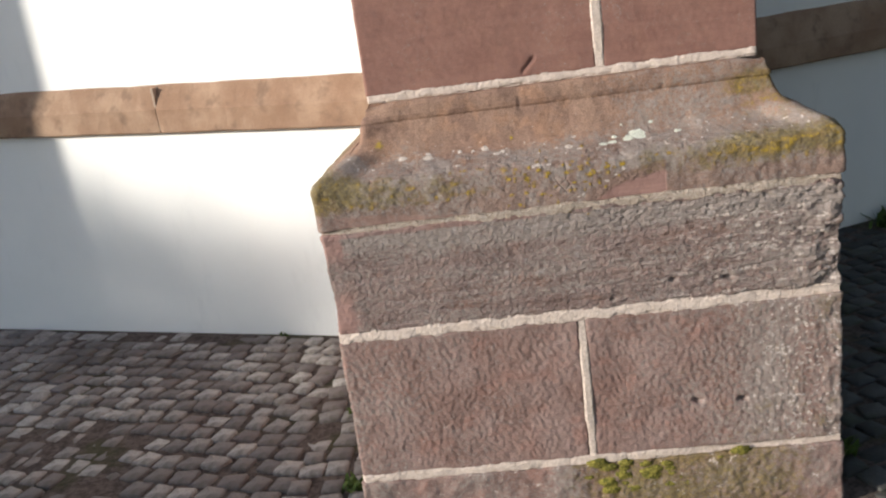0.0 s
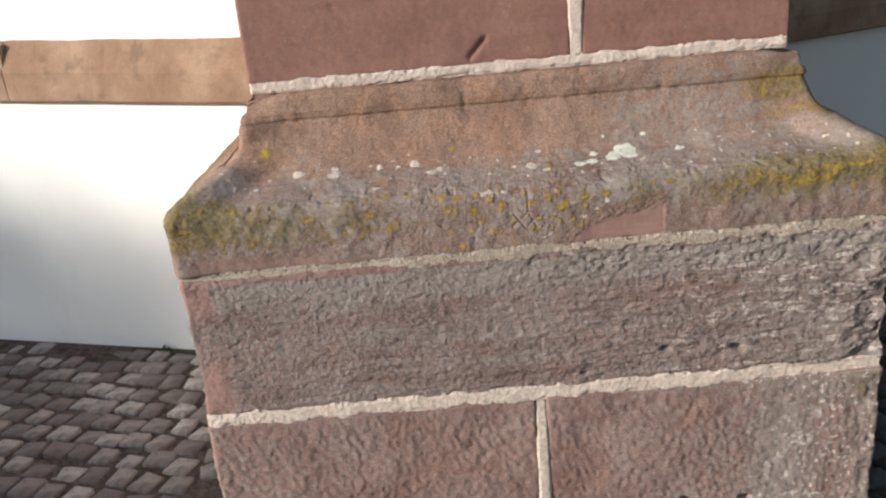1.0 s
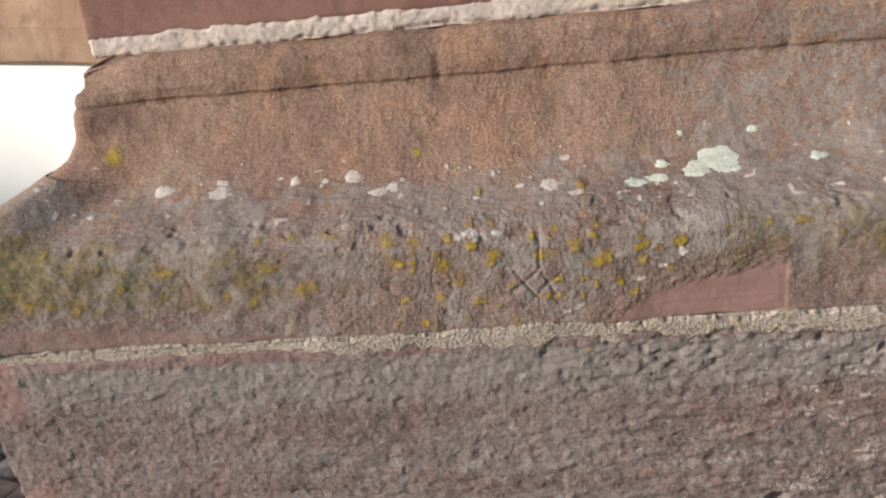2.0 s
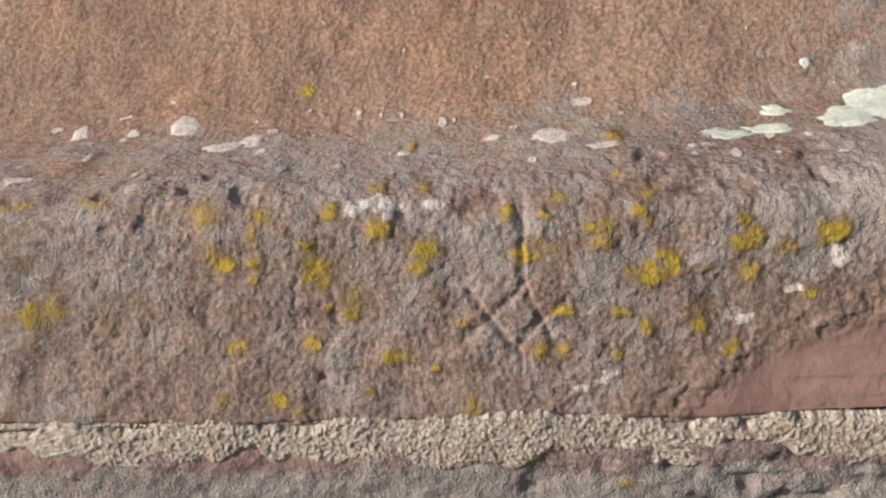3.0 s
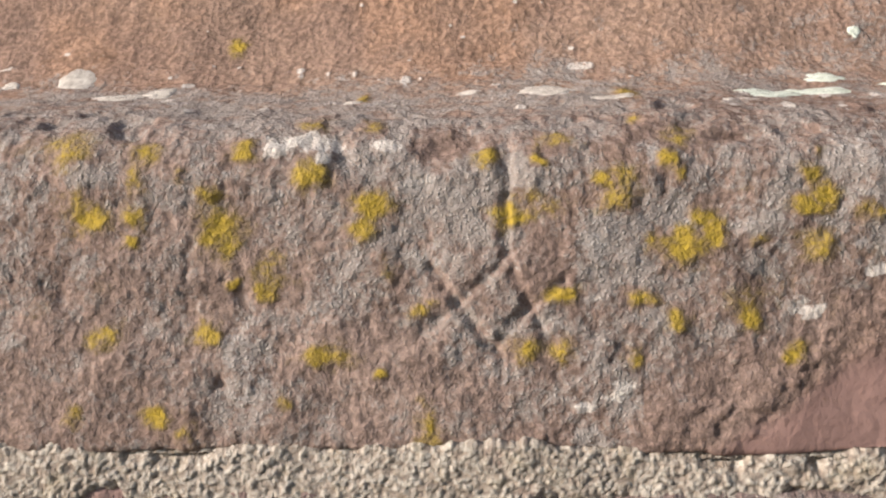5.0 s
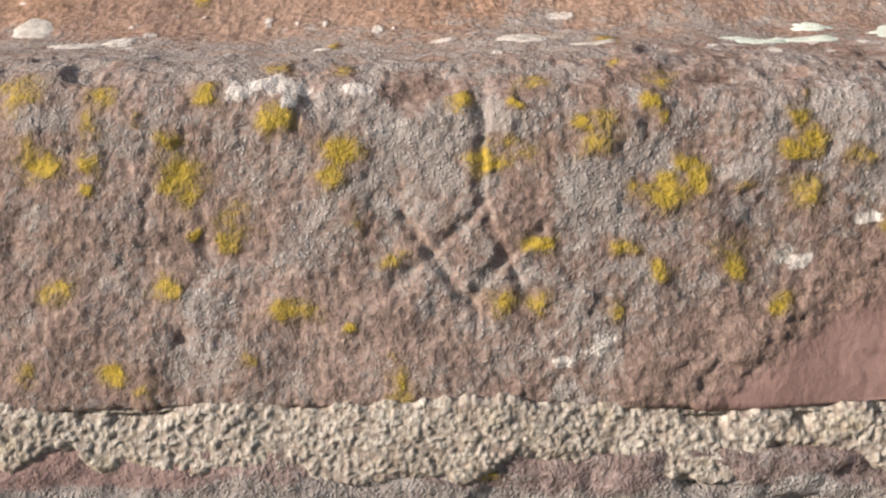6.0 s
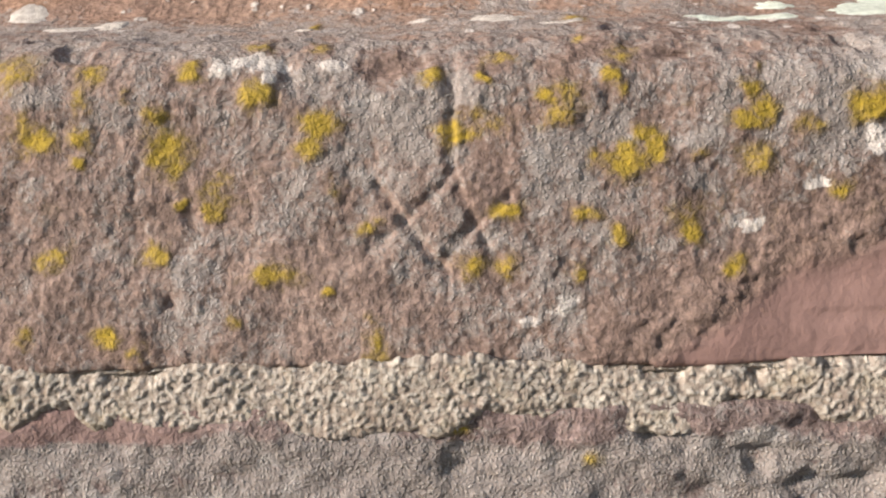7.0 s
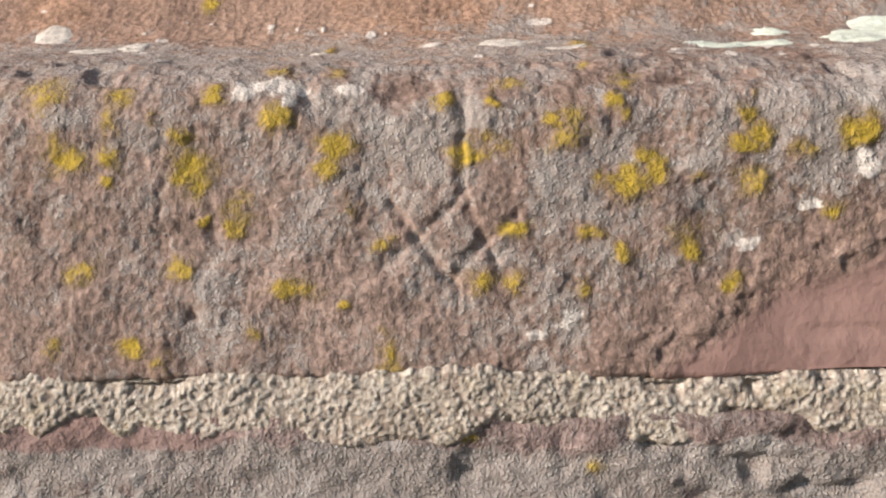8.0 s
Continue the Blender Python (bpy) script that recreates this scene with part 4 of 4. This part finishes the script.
shade_tree()
# tall dark block out of view, added to hold skylight off the right
prism("wall", [(4.1, -6.0), (9.0, -6.0), (9.0, 4.6), (4.1, 4.6)], -0.02, 9.0, DARK_PLAIN, tagged(new("sky_blocker"), "tall plain slate-clad outbuilding beside the church", "building"))


# ---- weeds ----
def weed(x, y, size, blades, seed):
    rnd = random.Random(seed)
    vs, fs = [], []
    for _ in range(blades):
        a, lean, h = rnd.uniform(0, math.tau), rnd.uniform(0.2, 0.9), size * rnd.uniform(0.5, 1.0)
        w = 0.12 * h + 0.002
        bx, by = x + rnd.gauss(0, size * 0.35), y + rnd.gauss(0, size * 0.35)
        d, s = Vector((math.cos(a), math.sin(a), 0)), Vector((-math.sin(a), math.cos(a), 0))
        base = Vector((bx, by, -0.015))
        n = len(vs)
        for t, ww in ((0, 0.5), (0.4, 1.0), (0.75, 0.8), (1.0, 0.05)):
            c = base + d * (lean * h * t * t) + Vector((0, 0, h * t * (1 - 0.35 * lean * t)))
            vs += [tuple(c - s * w * ww), tuple(c + s * w * ww)]
        fs += [(n, n + 1, n + 3, n + 2), (n + 2, n + 3, n + 5, n + 4), (n + 4, n + 5, n + 7, n + 6)]
    ob = new("weed_tuft", mesh_of("weed_tuft", vs, fs, LEAF, None, True))
    return tagged(ob, "small green weed growing between the setts", "weed", "weeds at the buttress foot")


for k, (x, y, size, blades) in enumerate([(-0.47, 2.95, 0.05, 40), (-0.50, 3.25, 0.04, 30), (-0.40, 2.45, 0.055, 50), (-0.58, 3.62, 0.045, 25), (1.03, 2.42, 0.07, 60), (1.05, 2.75, 0.06, 40),
                                          (-0.95, 3.79, 0.035, 20), (2.06, 4.46, 0.10, 70), (2.16, 4.52, 0.12, 60)]):
    weed(x, y, size, blades, k)

# ---- setts ----
pavement = tagged(new("pavement"), "worn granite setts with mossy earth joints", "paving", "", "structure")


def sett_verts(w, l, seed):
    """A split stone with a rounded head."""
    rnd = random.Random(seed)
    rings = [(-0.05, 1.0, 1.0), (-0.012, 1.0, 1.0), (-0.003, 0.975, 0.975), (0.001, 0.90, 0.90)]
    shape = [(-1, -0.86), (-0.86, -1), (0.86, -1), (1, -0.86), (1, 0.86), (0.86, 1), (-0.86, 1), (-1, 0.86)]
    cnr = [(rnd.uniform(-0.12, 0.12), rnd.uniform(-0.12, 0.12)) for _ in range(4)]
    jig = [(cnr[i // 2][0] + rnd.uniform(-0.04, 0.04), cnr[i // 2][1] + rnd.uniform(-0.04, 0.04)) for i in range(8)]
    vs = []
    for z, a, b in rings:
        for (sx, sy), (jx, jy) in zip(shape, jig):
            vs.append(((sx + jx) * a * w / 2, (sy + jy) * b * l / 2, z + rnd.uniform(-0.0015, 0.0015)))
    vs.append((rnd.uniform(-0.1, 0.1) * w, rnd.uniform(-0.1, 0.1) * l, 0.002))
    fs = []
    for r in range(3):
        for i in range(8):
            k = (i + 1) % 8
            fs.append((r * 8 + i, r * 8 + k, r * 8 + 8 + k, r * 8 + 8 + i))
    fs += [(24 + i, 24 + (i + 1) % 8, 32) for i in range(8)]
    return vs, fs


KINDS = [sett_verts(0.080 + 0.010 * (k % 3 - 1), 0.078 + 0.006 * ((k // 3) % 3 - 1), k) for k in range(9)]
KIND_MESHES = [mesh_of("sett", v, f, SETT, None, True) for v, f in KINDS]
rnd = random.Random(5)
near_spots, far_spots = [], []


def sett_spot(x, y, turn):
    tilt = Euler((rnd.gauss(0, 0.035), rnd.gauss(0, 0.035), turn + rnd.gauss(0, 0.09)))
    sunk = 0.011 * float(smooth(0.10, 0.45, noise.noise(Vector((x * 1.9 + 3.1, y * 1.9, 0))) + 0.25 * noise.noise(Vector((x * 7, y * 7, 2)))))
    m = Matrix.LocRotScale((x + rnd.gauss(0, 0.006), y + rnd.gauss(0, 0.006), rnd.gauss(-0.002, 0.003) - sunk), tilt, None)
    spot = (rnd.randrange(9), m)
    near_spots.append(spot) if -1.75 < x < -0.3 and y > 2.45 and len(near_spots) < 300 else far_spots.append(spot)


def in_buttress(x, y, gap):
    return LEFT - gap < x < RIGHT + gap and y > FACE - gap


# rows along the sunlit wall; a border row beside the buttress
turn_w = math.atan2(GX, 1)
ew, nw = Vector((math.cos(turn_w), math.sin(turn_w))), Vector((math.sin(turn_w), -math.cos(turn_w)))
start = Vector(on_west(0))
for j in range(64):
    off = rnd.uniform(0, 0.09)
    for i in range(-46, 16):
        p = start + ew * (i * 0.0945 + off) + nw * (0.075 + j * 0.092)
        border = -0.305 - 0.30 < p.x < 0.6 and p.y > FACE - 0.05
        if not border and not in_buttress(p.x, p.y, 0.05) and p.y > -1.3 and p.x < 0.66 and p.y < GY + GX * p.x - 0.05:
            sett_spot(p.x, p.y, turn_w)
for i in range(3):
    for j in range(17):
        x, y = LEFT - 0.075 - 0.098 * i, FACE + 0.02 + j * 0.092
        if y < GY + GX * x - 0.06:
            sett_spot(x, y, 0.03)
turn_e = math.atan2(HX, 1)
ee, ne = Vector((math.cos(turn_e), math.sin(turn_e))), Vector((math.sin(turn_e), -math.cos(turn_e)))
start = Vector(on_east(0.6))
for j in range(62):
    off = rnd.uniform(0, 0.09)
    for i in range(-22, 30):
        p = start + ee * (i * 0.0945 + off) + ne * (0.06 + j * 0.092)
        if p.x > 0.67 and not in_buttress(p.x, p.y, 0.08) and p.y > -1.3 and p.x < 3.3 and p.y < HY + HX * p.x - 0.05:
            sett_spot(p.x, p.y, turn_e)


def sett_field(spots, material, label):
    allv, allf = [], []
    for kind, m in spots:
        base = len(allv)
        allv += [tuple(m @ Vector(v)) for v in KINDS[kind][0]]
        allf += [tuple(base + i for i in f) for f in KINDS[kind][1]]
    field = part_mesh("sett_field", mesh_of("sett_field", allv, allf, material, None, True), pavement, label)
    return tagged(field, "", "", "", "stuff")


sett_field([p for p in far_spots if p[1].translation.x <= 0.67], SETTS, "worn granite setts")
# right of x = 0.67 the setts have a darker colour
sett_field([p for p in far_spots if p[1].translation.x > 0.67], DARK_SETTS, "dark damp basalt setts with moss")
for kind, m in near_spots:
    ob = new("sett", KIND_MESHES[kind])
    ob.parent = pavement
    ob.matrix_basis = m
